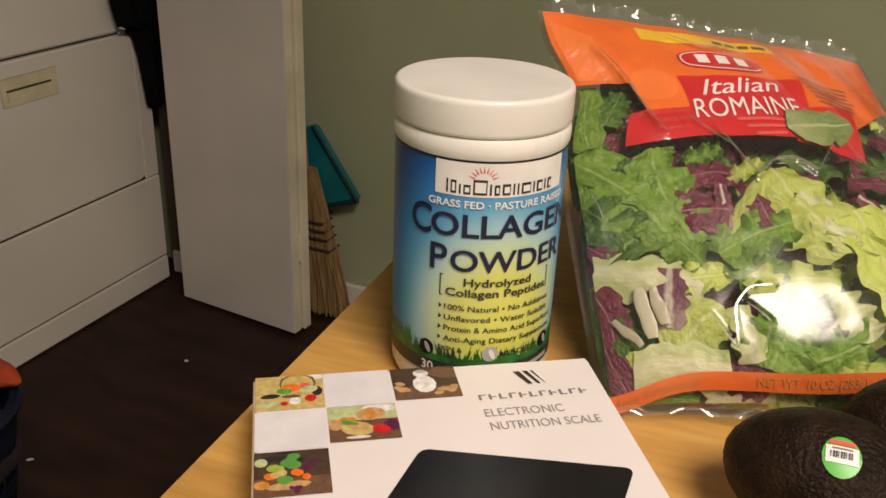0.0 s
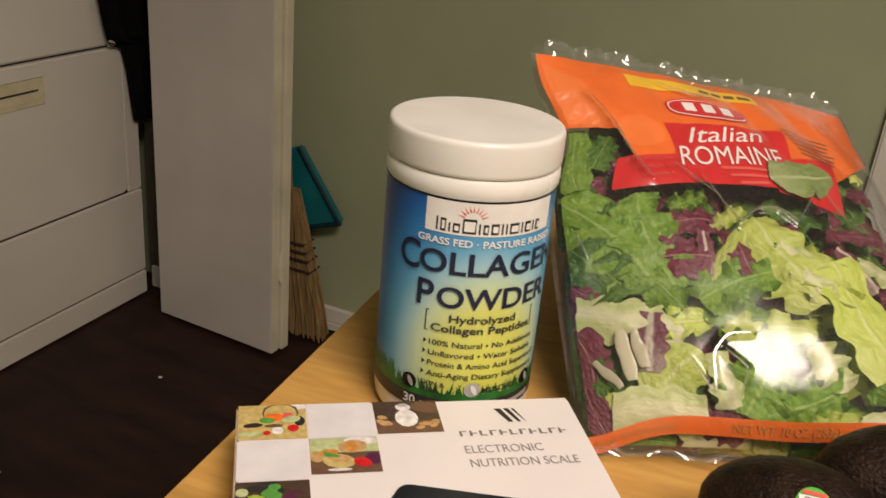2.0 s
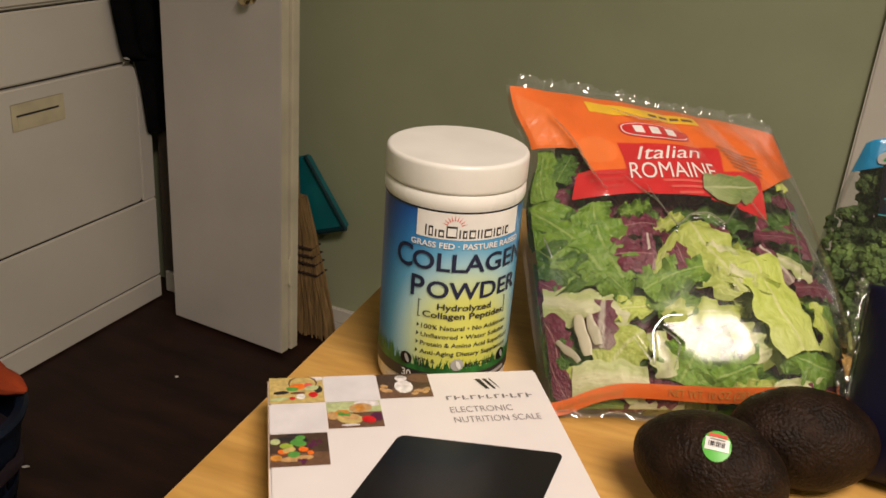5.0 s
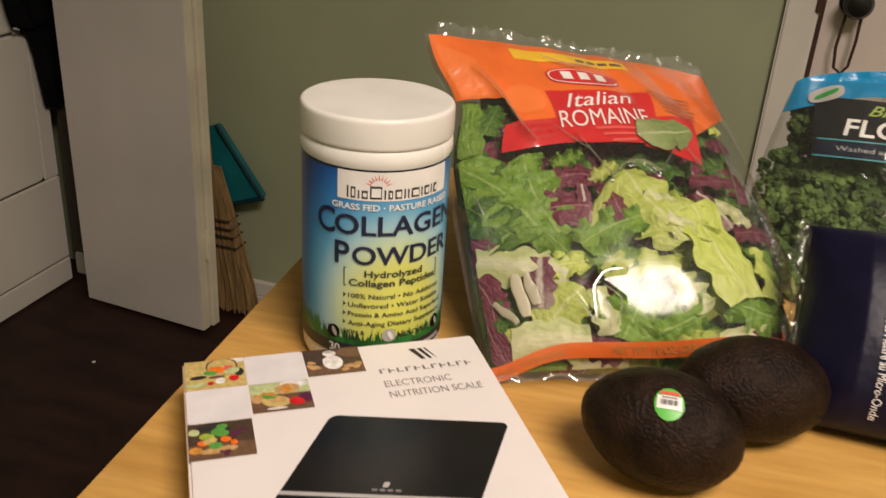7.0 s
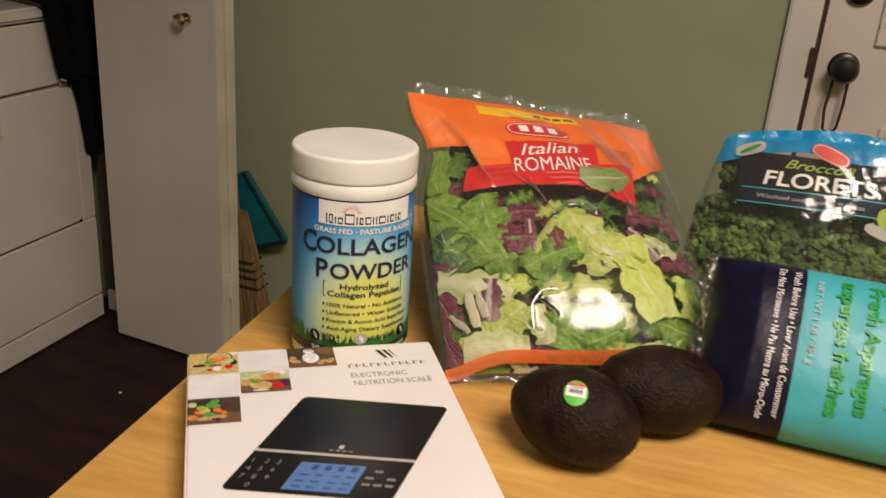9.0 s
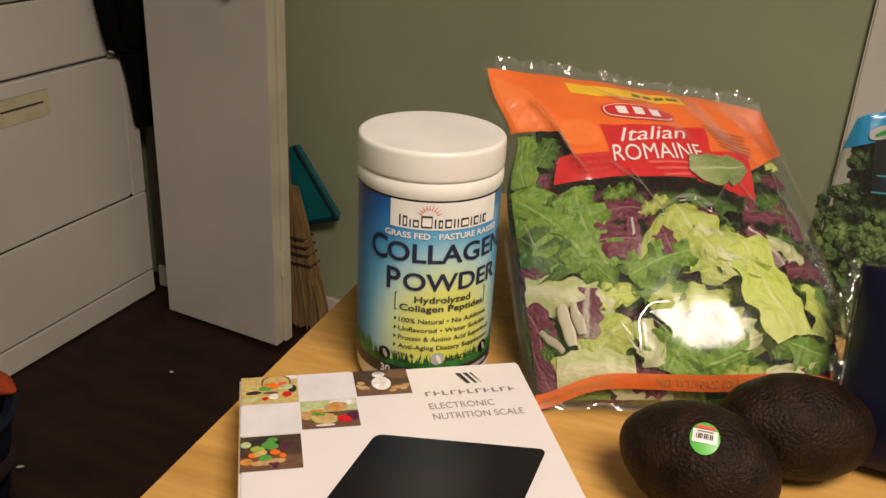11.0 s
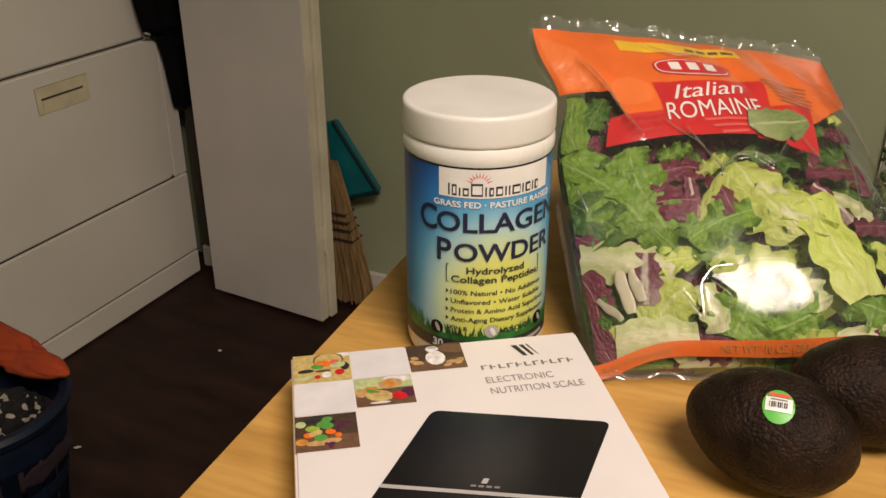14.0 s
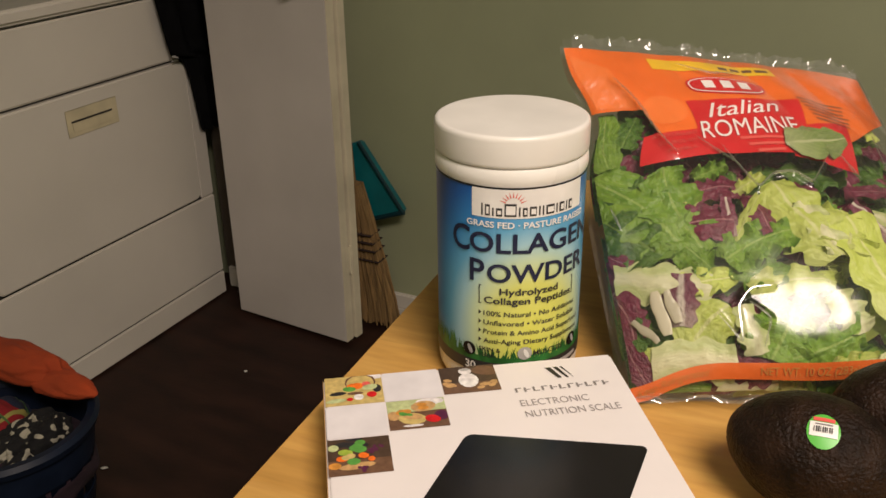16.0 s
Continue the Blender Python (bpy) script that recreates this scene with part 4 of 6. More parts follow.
for k in range(260):
    x = -0.085 + 0.17 * k / 259
    h = rg.uniform(0.003, 0.010) + (0.004 if abs(x) > 0.045 else 0)
    lean = rg.uniform(-0.004, 0.004)
    outline_bm([(x - 0.0011, L0 + 0.008), (x + 0.0011, L0 + 0.008), (x + lean, L0 + 0.010 + h)], ga, grass)
grid_bm(lambda u, v: ga(-0.137 + 0.274 * u, L0 + 0.0075 + 0.004 * v), 120, 1, grass)
part("grass_print", grass, surface("grass_print", (0.03, 0.17, 0.035), 0.4, 0.3, 90), label, "green printed grass", smooth=False)
jar_patch("bottom_band", -0.139, 0.139, L0, L0 + 0.0078, M["ink_dark"], 0.0006, "black lower band")
jar_words("30", deg(-46), L0 + 0.0014, 0.0052, 0.0072, M["ink_white"], 0.02)
for x0, x1 in ((-38, -25), (-20, 0), (4, 22), (27, 50)):
    jar_patch("small_print", deg(x0), deg(x1), L0 + 0.0022, L0 + 0.0048, M["ink_silver"], 0.0008)
for a, m1, m2 in ((-47, "ink_black", "ink_silver"), (-3, "ink_silver", "ink_white"), (42, "ink_black", "ink_silver")):
    part("emblem", outline_bm(ellipse(deg(a), L0 + 0.0150, 0.0044, 0.0044), on_jar(0.0009)), M[m1], label, smooth=False)
    part("emblem_figure", outline_bm(ellipse(deg(a) + 0.0008, L0 + 0.0150, 0.0014, 0.0034, 0.4, 8), on_jar(0.0012)), M[m2], label, smooth=False)
jar_words("SKIN &", deg(-30), L0 + 0.0155, 0.0028, deg(17), M["ink_dark"], 0.01)
jar_words("HAIR", deg(-32), L0 + 0.0115, 0.0028, deg(12), M["ink_dark"], 0.01)
jar_words("MUSCLES", deg(17), L0 + 0.0130, 0.0032, deg(26), M["ink_dark"], 0.01)

# ---- scale carton ----
BW, BL, BH = 0.168, 0.206, 0.0303
carton = thing("scale_carton", "white cardboard box of an electronic nutrition scale", "box", at=(-0.0845, 0.494, TZ), rz=34.4)
part("carton", box_bm((0, -BL, 0.0), (BW, 0, BH), 0.0014, 2), M["card"], carton)
part("front_print", box_bm((0.0015, -BL - 0.0004, 0.0015), (BW - 0.0015, -BL - 0.0001, BH - 0.001)), M["ink_black"], carton, "black printed front")
part("side_shade", box_bm((-0.0004, -BL + 0.001, 0.001), (-0.0001, -0.001, BH - 0.001)), M["ink_tan"], carton, "tan printed side")


def on_top(off):
    return lambda x, y: Vector((x, -y, BH + off))


def top_shape(name, pts, mat, off=0.0003, note=""):
    return part(name, outline_bm([(x, y) for x, y in reversed(pts)], on_top(off)), mat, carton, note, smooth=False)


def rect(x0, y0, x1, y1):
    return [(x0, y0), (x1, y0), (x1, y1), (x0, y1)]


def top_words(words, x, y, h, w, mat, bold=0.0, off=0.0003, center=False, turn=None):
    fn = on_top(off)
    t = turn or (lambda a, b: (x + a, y - b))
    return part("lettering", text_bm(words, h, w, center, bold, fn=lambda a, b: fn(*t(a, b))), mat, carton, smooth=False)


def photo_ink(name):
    """The same ink with the mottle of a photograph."""
    if "photo_" + name not in M:
        c = M[name].node_tree.nodes["Color Ramp"].color_ramp.elements[1].color[:3]
        M["photo_" + name] = surface("photo_" + name, tuple(c), 0.4, 0.12, 300, 0.02)
    return M["photo_" + name]


def photo(x0, y0, x1, y1, ground, split, shapes, note, seed):
    """A printed photograph: a ground of two tones and overlapping rounded shapes (ink, place, half sizes, turn, count, spread)."""
    rng = random.Random(seed)
    names = list(ground) + [sh[0] for sh in shapes]
    bm = bmesh.new()
    ym = y0 + (y1 - y0) * split
    outline_bm(list(reversed(rect(x0, y0, x1, ym))), on_top(0.0003), bm, 0)
    outline_bm(list(reversed(rect(x0, ym, x1, y1))), on_top(0.0003), bm, 1)
    lift = 0.0003
    w, h = x1 - x0, y1 - y0
    for i, (_, cx, cy, rx, ry, turn, count, spread) in enumerate(shapes):
        for k in range(count):
            px, py = cx + (rng.gauss(0, spread) if k else 0), cy + (rng.gauss(0, spread * 0.7) if k else 0)
            f = rng.uniform(0.8, 1.15)
            pts = [(min(max(x0 + px * w + a, x0), x1), min(max(y0 + py * h + b, y0), y1)) for a, b in ellipse(0, 0, rx * w * f, ry * w * f, radians(turn), 12)]
            pts = [p for j, p in enumerate(pts) if math.dist(p, pts[j - 1]) > 1e-6]
            lift += 0.000006
            if len(pts) > 2:
                outline_bm(list(reversed(pts)), on_top(lift), bm, i + 2)
    return part("food_photo", bm, [photo_ink(n) for n in names], carton, note, smooth=False)


CW, CH = 0.0325, 0.0292
photo(0.0006, 0.0006, CW, CH - 0.0008, ("ink_straw", "ink_straw"), 0.5, (
    ("card", 0.85, 0.06, 0.30, 0.10, 0, 1, 0), ("ink_brown", 0.62, 0.24, 0.25, 0.26, 0, 1, 0), ("ink_straw", 0.62, 0.27, 0.23, 0.24, 0, 1, 0),
    ("ink_dark", 0.90, 0.50, 0.09, 0.14, 0, 1, 0), ("ink_orange", 0.55, 0.36, 0.10, 0.09, 0, 3, 0.05), ("ink_green", 0.42, 0.46, 0.12, 0.08, 10, 2, 0.05),
    ("ink_salmon", 0.72, 0.30, 0.07, 0.06, 0, 2, 0.03), ("ink_pale_green", 0.78, 0.44, 0.17, 0.11, -12, 1, 0), ("ink_dark", 0.25, 0.60, 0.14, 0.06, -10, 2, 0.02),
    ("ink_brown", 0.52, 0.62, 0.16, 0.05, 0, 1, 0), ("ink_white", 0.56, 0.76, 0.08, 0.09, 0, 2, 0.03), ("ink_red", 0.80, 0.70, 0.09, 0.09, 0, 2, 0.03),
    ("ink_red", 0.42, 0.82, 0.05, 0.05, 0, 2, 0.02), ("ink_pale_green", 0.18, 0.84, 0.18, 0.06, -6, 1, 0)), "photograph of a vegetable basket", 1)
photo(2 * CW + 0.0005, 0.0006, 3 * CW, CH - 0.002, ("ink_umber", "ink_brown"), 0.62, (
    ("ink_brown", 0.8, 0.25, 0.22, 0.10, 20, 3, 0.08), ("ink_tan", 0.15, 0.66, 0.07, 0.045, 20, 7, 0.07), ("ink_tan", 0.80, 0.72, 0.065, 0.04, -15, 9, 0.08),
    ("ink_white", 0.48, 0.55, 0.16, 0.20, 0, 1, 0), ("card", 0.48, 0.45, 0.15, 0.12, 0, 1, 0), ("card", 0.46, 0.20, 0.11, 0.09, 0, 1, 0), ("ink_silver", 0.46, 0.14, 0.10, 0.04, 0, 1, 0)), "photograph of a milk jug with almonds", 2)
photo(CW + 0.0005, CH, 2 * CW - 0.0005, 2 * CH - 0.0032, ("ink_pale_green", "ink_brown"), 0.42, (
    ("card", 0.75, 0.10, 0.28, 0.12, 0, 1, 0), ("ink_brown", 0.5, 0.92, 0.5, 0.08, 0, 1, 0), ("ink_tan", 0.10, 0.52, 0.13, 0.14, 0, 1, 0), ("ink_purple", 0.90, 0.62, 0.13, 0.14, 0, 2, 0.03),
    ("ink_tan", 0.62, 0.26, 0.20, 0.14, -8, 1, 0), ("ink_amber", 0.60, 0.20, 0.10, 0.06, 0, 2, 0.05), ("ink_straw", 0.40, 0.66, 0.22, 0.15, 14, 1, 0), ("ink_tan", 0.42, 0.60, 0.16, 0.08, 14, 2, 0.03),
    ("ink_amber", 0.30, 0.42, 0.10, 0.07, -20, 2, 0.04), ("ink_green", 0.25, 0.50, 0.08, 0.04, 20, 3, 0.05), ("ink_red", 0.74, 0.72, 0.13, 0.10, 28, 1, 0), ("card", 0.40, 0.90, 0.16, 0.03, 0, 1, 0)), "photograph of a roast chicken", 3)
photo(0.0006, 2 * CH, CW - 0.0006, 3 * CH - 0.0004, ("ink_umber", "ink_brown"), 0.6, (
    ("ink_dark", 0.35, 0.18, 0.16, 0.08, 0, 5, 0.14), ("ink_green", 0.48, 0.22, 0.10, 0.08, 0, 4, 0.07), ("ink_pale_green", 0.09, 0.24, 0.08, 0.08, 0, 1, 0), ("ink_lime", 0.26, 0.38, 0.09, 0.07, 0, 2, 0.04),
    ("ink_purple", 0.74, 0.34, 0.035, 0.035, 0, 16, 0.07), ("ink_tan", 0.45, 0.78, 0.36, 0.10, -6, 1, 0), ("ink_amber", 0.10, 0.74, 0.10, 0.08, 0, 1, 0), ("ink_orange", 0.20, 0.56, 0.065, 0.06, 0, 3, 0.04),
    ("ink_straw", 0.36, 0.50, 0.07, 0.06, 0, 2, 0.04), ("ink_orange", 0.55, 0.50, 0.065, 0.06, 0, 3, 0.04), ("ink_orange", 0.68, 0.62, 0.06, 0.07, 0, 2, 0.03), ("ink_green", 0.40, 0.66, 0.10, 0.08, 0, 2, 0.03), ("ink_purple", 0.55, 0.84, 0.035, 0.035, 0, 9, 0.04)), "photograph of chopped vegetables", 4)
for x, y in ((CW + 0.0005, 0.0006), (0.0006, CH + 0.0002)):
    top_shape("pale_square", rect(x, y, x + CW - 0.001, y + CH - 0.001), ink("pale_print", (0.75, 0.72, 0.745), 0.5), 0.0003, "pale grey printed square")
# brand shown as plain bars
for a in ((0.1262, 0.1295), (0.1310, 0.1335), (0.1350, 0.1362)):
    top_shape("logo_bar", [(a[0], 0.0095), (a[1], 0.0095), (a[1] + 0.004, 0.0210), (a[0] + 0.005, 0.0210)], M["ink_dark"])
for k in range(11):
    top_shape("logo_bar", rect(0.1046 + 0.00497 * k, 0.0274, 0.1046 + 0.00497 * k + 0.0012, 0.0316), M["ink_grey"])
    top_shape("logo_bar", rect(0.1046 + 0.00497 * k + 0.0014, 0.0274 + 0.0017 * (k % 3), 0.1046 + 0.00497 * k + 0.0036, 0.0281 + 0.0017 * (k % 3)), M["ink_grey"])
top_words("ELECTRONIC", 0.1047, 0.0448, 0.0058, 0.0378, M["ink_soft"])
top_words("NUTRITION SCALE", 0.1052, 0.0550, 0.0058, 0.0520, M["ink_soft"])

# pictured scale: its own slanted frame
SA, SB, SC = Vector((0.0715, 0.0640)), Vector((0.1595, 0.0890)), Vector((0.0180, 0.1500))


def on_scale(p, q):
    v = SA + (SB - SA) * p + (SC - SA) * q
    return v.x, v.y


def scale_shape(name, pts, mat, off, note=""):
    return top_shape(name, [on_scale(p, q) for p, q in pts], mat, off, note)


scale_shape("pictured_scale", round_rect(0, 0, 1, 1, 0.045), M["ink_black"], 0.0004, "glossy black printed kitchen scale")
scale_shape("pictured_strip", rect(0.0, 0.606, 1.0, 0.632), M["ink_silver"], 0.0006)
scale_shape("pictured_display", rect(0.335, 0.705, 0.735, 0.965), M["ink_lcd"], 0.0006, "blue printed display")
for q in (0.725, 0.815, 0.875, 0.925):
    for p in (0.42, 0.50, 0.58, 0.66) if q < 0.8 else (0.38, 0.47, 0.57, 0.66):
        scale_shape("display_segment", rect(p, q, p + (0.038 if q < 0.8 else 0.05), q + (0.045 if q < 0.8 else 0.012)), M["ink_lcd_mark"], 0.0008)
for k, d in enumerate("1234567890"):
    p, q = (0.045 + 0.075 * (k % 3), 0.715 + 0.075 * (k // 3)) if d != "0" else (0.12, 0.94)
    top_words(d, 0, 0, 1, None, M["ink_grey"], off=0.0008, turn=lambda a, b, p=p, q=q: on_scale(p + a * 0.040, q - b * 0.040 + 0.03))
for p, q in ((0.80, 0.735), (0.77, 0.80), (0.90, 0.80), (0.77, 0.86), (0.84, 0.86), (0.91, 0.86)):
    scale_shape("button_mark", rect(p, q, p + 0.05, q + 0.022), M["ink_grey"], 0.0006)
for p in (0.44, 0.48, 0.52, 0.56):
    scale_shape("logo_bar", rect(p, 0.565, p + 0.028, 0.580), M["ink_grey"], 0.0006)
scale_shape("logo_bar", rect(0.485, 0.515, 0.515, 0.552), M["ink_silver"], 0.0006)

# feature icons above the black band
top_shape("lower_band", rect(0.0005, 0.2025, BW - 0.0005, 0.2057), M["ink_black"], 0.0003, "black printed edge")
for k in range(5):
    x = 0.0035 + 0.0211 * k
    top_shape("icon_plate", round_rect(x, 0.1907, x + 0.0195, 0.2052, 0.0035), M["ink_black"], 0.0005)
    top_shape("icon_outline", round_rect(x + 0.0008, 0.1914, x + 0.0187, 0.2046, 0.003), M["ink_silver"], 0.0006)
    top_shape("icon_field", round_rect(x + 0.0015, 0.1920, x + 0.0180, 0.2040, 0.0026), M["ink_black"], 0.0007)
    cx, cy = x + 0.00975, 0.198
    if k == 0:
        top_words("ON", cx, cy - 0.0008, 0.0034, 0.0062, M["ink_white"], 0.02, 0.0009, True)
        top_words("TARE", cx, cy + 0.0034, 0.0034, 0.0100, M["ink_white"], 0.02, 0.0009, True)
    elif k == 1:
        top_shape("icon", rect(cx - 0.0034, cy - 0.0022, cx + 0.0034, cy + 0.0042), M["ink_white"], 0.0009)
        top_shape("icon", rect(cx - 0.0013, cy - 0.0046, cx + 0.0013, cy - 0.0023), M["ink_white"], 0.0009)
    elif k == 2:
        top_shape("icon", rect(cx - 0.0042, cy - 0.0042, cx + 0.0042, cy + 0.0040), M["ink_silver"], 0.0009)
        top_shape("icon", rect(cx - 0.0034, cy - 0.0004, cx + 0.0034, cy + 0.0034), M["ink_black"], 0.0011)
    elif k == 3:
        for r, m, o in ((0.0046, "ink_white", 0.0009), (0.0038, "ink_black", 0.0010), (0.0029, "ink_white", 0.0011), (0.0022, "ink_black", 0.0012)):
            top_shape("icon", ellipse(cx, cy - 0.0004, r, r), M[m], o)
        top_shape("icon", rect(cx - 0.0005, cy - 0.0022, cx + 0.0005, cy + 0.0016), M["ink_white"], 0.0013)
    else:
        top_shape("icon", [(cx - 0.0056, cy - 0.0030), (cx + 0.0056, cy - 0.0030), (cx + 0.0056, cy + 0.0012), (cx - 0.0040, cy - 0.0012)], M["ink_white"], 0.0009)
        top_words("Low Battery", cx, cy + 0.0042, 0.0018, 0.0105, M["ink_white"], 0.0, 0.0009, True)
for x0, x1 in ((0.076, 0.0795), (0.0805, 0.083), (0.0843, 0.0855)):
    part("logo_bar", box_bm((x0, -BL - 0.0007, 0.008), (x1, -BL - 0.0004, 0.022)), M["ink_silver"], carton)

# ---- avocados ----


def avocado_bm(seed, length=0.047, girth=0.033):
    bm = bmesh.new()
    bmesh.ops.create_icosphere(bm, subdivisions=5, radius=1)
    for v in bm.verts:
        d = v.co.normalized()
        w = girth * (1.0 - 0.08 * max(0, -d.x) ** 1.5 + 0.02 * d.x)
        k = 1 + 0.018 * noise.noise(d * 2.2 + Vector((seed, 0, 0))) + 0.010 * noise.noise(d * 16 + Vector((0, seed, 0))) + 0.006 * noise.noise(d * 34)
        v.co = (d.x * length * k, d.y * w * k, d.z * w * k)
    return bm


def avocado(at, rot, seed, note, sticker, girth=0.033, length=0.047):
    av = thing("avocado", note, "avocado", "avocados on the table", at=at, rz=0)
    m = Euler([radians(a) for a in rot]).to_matrix().to_4x4()
    bm = avocado_bm(seed, length, girth)
    bmesh.ops.transform(bm, matrix=m, verts=bm.verts)
    low = min(v.co.z for v in bm.verts)
    bmesh.ops.translate(bm, verts=bm.verts, vec=(0, 0, TZ - 0.0006 - at[2] - low))
    lift = TZ - 0.0006 - at[2] - low
    part("skin", bm, M["avocado"], av, "dark pebbled skin")
    part("stem_end", lathe_bm([(0.0032, -0.002), (0.0030, -0.0004), (0.0015, 0.0)], 14), M["avocado"], av, m=Matrix.Translation((0, 0, lift)) @ m @ pose(-length * 1.0, 0, 0, 0, -90, 0))
    if sticker:
        d0 = Vector(sticker).normalized()
        ax = Vector((0, 0, 1)).cross(d0).normalized()
        ay = d0.cross(ax)
        mi = m.inverted().to_3x3()

        def fn(off):
            def g(a, b):
                w = (d0 + ax * a * 0.8 + ay * b * 0.8).normalized()
                q = (mi @ w)
                # ray to the skin's ellipsoid, egg-shaped in x
                lo, hi = 0.0, 0.1
                for _ in range(30):
                    k = (lo + hi) / 2
                    p = q * k
                    dx = max(-1, min(1, p.x / length))
                    wd = girth * (1.0 - 0.08 * max(0, -dx) ** 1.5 + 0.02 * dx)
                    if (p.x / length) ** 2 + (p.y / wd) ** 2 + (p.z / wd) ** 2 < 1:
                        lo = k
                    else:
                        hi = k
                return w * (hi * 1.012 + off) + Vector((0, 0, lift))
            return g

        def disc(rx, ry, off, bm=None):
            g = fn(off)
            return grid_bm(lambda u, v: g(rx * u * math.cos(2 * math.pi * v), ry * u * math.sin(2 * math.pi * v)), 4, 24, bm, u0=0.001)

        def plate(x0, y0, x1, y1, off):
            g = fn(off)
            return grid_bm(lambda u, v: g(x0 + (x1 - x0) * u, y0 + (y1 - y0) * v), 6, 6)

        st = part("sticker", disc(0.30, 0.36, 0.0003), M["sticker_green"], av, "oval green and white produce sticker")
        part("white_field", plate(-0.245, -0.12, 0.245, 0.165, 0.0007), M["ink_white"], st)
        part("red_mark", plate(-0.19, 0.185, 0.19, 0.265, 0.0007), M["ink_salmon"], st)
        for k in range(9):
            part("code_bar", plate(-0.17 + 0.037 * k, -0.04, -0.17 + 0.037 * k + (0.024 if k % 3 else 0.012), 0.07, 0.0011), M["ink_dark"], st)
        part("digits_bar", plate(-0.15, 0.105, 0.15, 0.13, 0.0011), M["ink_grey"], st)
    return av


avocado((0.1722, 0.5385, TZ + 0.031), (0, 6, -4), 1.0, "ripe dark avocado with a green sticker", (0.05, -0.52, 0.80), 0.0308, 0.0425)
avocado((0.2175, 0.597, TZ + 0.030), (0, 4, 24), 5.0, "ripe dark avocado resting behind the other", None, 0.0302, 0.0450)
# ---- bags ----


class Bag:
    """A filled pouch between a lower and an upper edge line, with a bulge outwards and one inwards."""

    def __init__(self, b0, b1, t0, t1, bulge, back, crest, ex, skew, wide, seed, pinch=0.0):
        self.b0, self.b1, self.t0, self.t1 = Vector(b0), Vector(b1), Vector(t0), Vector(t1)
        self.u = ((self.b1 - self.b0) + (self.t1 - self.t0)).normalized()
        up = (self.t0 - self.b0) + (self.t1 - self.b1)
        self.n = self.u.cross(up).normalized()
        self.v = self.n.cross(self.u)
        self.W, self.H = ((self.b1 - self.b0).length + (self.t1 - self.t0).length) / 2, up.length / 2
        self.bulge, self.back, self.crest, self.ex, self.skew, self.wide, self.seed, self.pinch = bulge, back, crest, ex, skew, wide, seed, pinch
        self.folds = ()

    def swell(self, s, w):
        s, w = min(1 - 1e-4, max(1e-4, s)), min(1 - 1e-4, max(1e-4, w))
        return math.sin(math.pi * s**self.skew) ** self.ex * math.sin(math.pi * w**self.crest) ** 0.6

    def put(self, s, w, off=0.0, side=1):
        """The place at s across and w up (0 to 1), off metres outside the front (or back) film."""
        p = (self.b0 * (1 - s) + self.b1 * s) * (1 - w) + (self.t0 * (1 - s) + self.t1 * s) * w
        e = math.sin(math.pi * min(1, max(0, w)))
        p += self.u * (e * (-self.wide[0] * (1 - s) + self.wide[1] * s) + self.pinch * (1 - s) ** 2 * math.exp(-(((w - 0.76) / 0.11) ** 2)))
        k = self.swell(s, w)
        x, y = s * self.W, w * self.H
        top = min(1.0, max(0.0, (w - 0.62) / 0.25))
        crease = 0.0010 * noise.noise((x * 30 + self.seed, y * 30, side)) + 0.0005 * noise.noise((x * 70, y * 70 + self.seed, side))
        crease += 0.0005 * abs(noise.noise((x * 16 + 9, y * 22 + self.seed, side))) - 0.0002
        crease += top * (0.0050 * abs(noise.noise(((x + 0.5 * y) * 26 + self.seed, (y - 0.5 * x) * 9, 7))) - 0.0014)
        h = (self.bulge if side > 0 else -self.back) * k + side * crease * min(1, k * 1.5 + 0.25) * (1 if side > 0 else 1 - top) + (crease * 0.5 * top if side < 0 else 0) + off * side
        if side > 0 and off > 0.0015:
            h += self.ridge(s, w)
        p += self.n * h
        p.z = max(p.z, TZ + 0.0008 + 0.001 * (side > 0) + max(0.0, off) * 0.3)
        return p

    def ridge(self, s, w):
        """Sharp folds of the film along short lines."""
        h = 0.0
        for s0, w0, s1, w1 in self.folds:
            dx, dy = (s1 - s0) * self.W, (w1 - w0) * self.H
            px, py = (s - s0) * self.W, (w - w0) * self.H
            t = min(1.0, max(0.0, (px * dx + py * dy) / (dx * dx + dy * dy)))
            d2 = (px - t * dx) ** 2 + (py - t * dy) ** 2
            if d2 < 6e-5:
                h = max(h, 0.0020 * math.exp(-d2 / 0.0021**2))
        return h

    def film(self, nu=60, nv=60):
        bm = grid_bm(lambda s, w: self.put(s, w, 0.005), nu, nv)
        grid_bm(lambda s, w: self.put(s, w, 0.003, -1), 60, 60, bm, flip=True)
        return bm

    def patch(self, pts4, nu, nv, off):
        """A printed patch between four corners (lower left, lower right, upper right, upper left), in (s, w)."""
        a, b, c, d = [Vector(p) for p in pts4]
        return grid_bm(lambda u, v: self.put(*((a * (1 - u) + b * u) * (1 - v) + (d * (1 - u) + c * u) * v), off), nu, nv)

    def words(self, words, s0, w0, s1, w1, h, bold=0.0, slant=0.0, off=0.0035):
        """Words from (s0, w0) to (s1, w1) along their base line, h high in metres."""
        L = math.hypot((s1 - s0) * self.W, (w1 - w0) * self.H)
        return text_bm(words, h, L, False, bold, slant, fn=lambda a, b: self.put(s0 + (s1 - s0) * a / L - (w1 - w0) * self.H * b / L / self.W, w0 + (w1 - w0) * a / L + b / self.H * (s1 - s0) * self.W / L, off))

    def oval(self, cx, cy, rx, ry, off, turn=0.0, power=3.0):
        ct, st = math.cos(radians(turn)), math.sin(radians(turn))

        def fn(u, v):
            a = 2 * math.pi * v
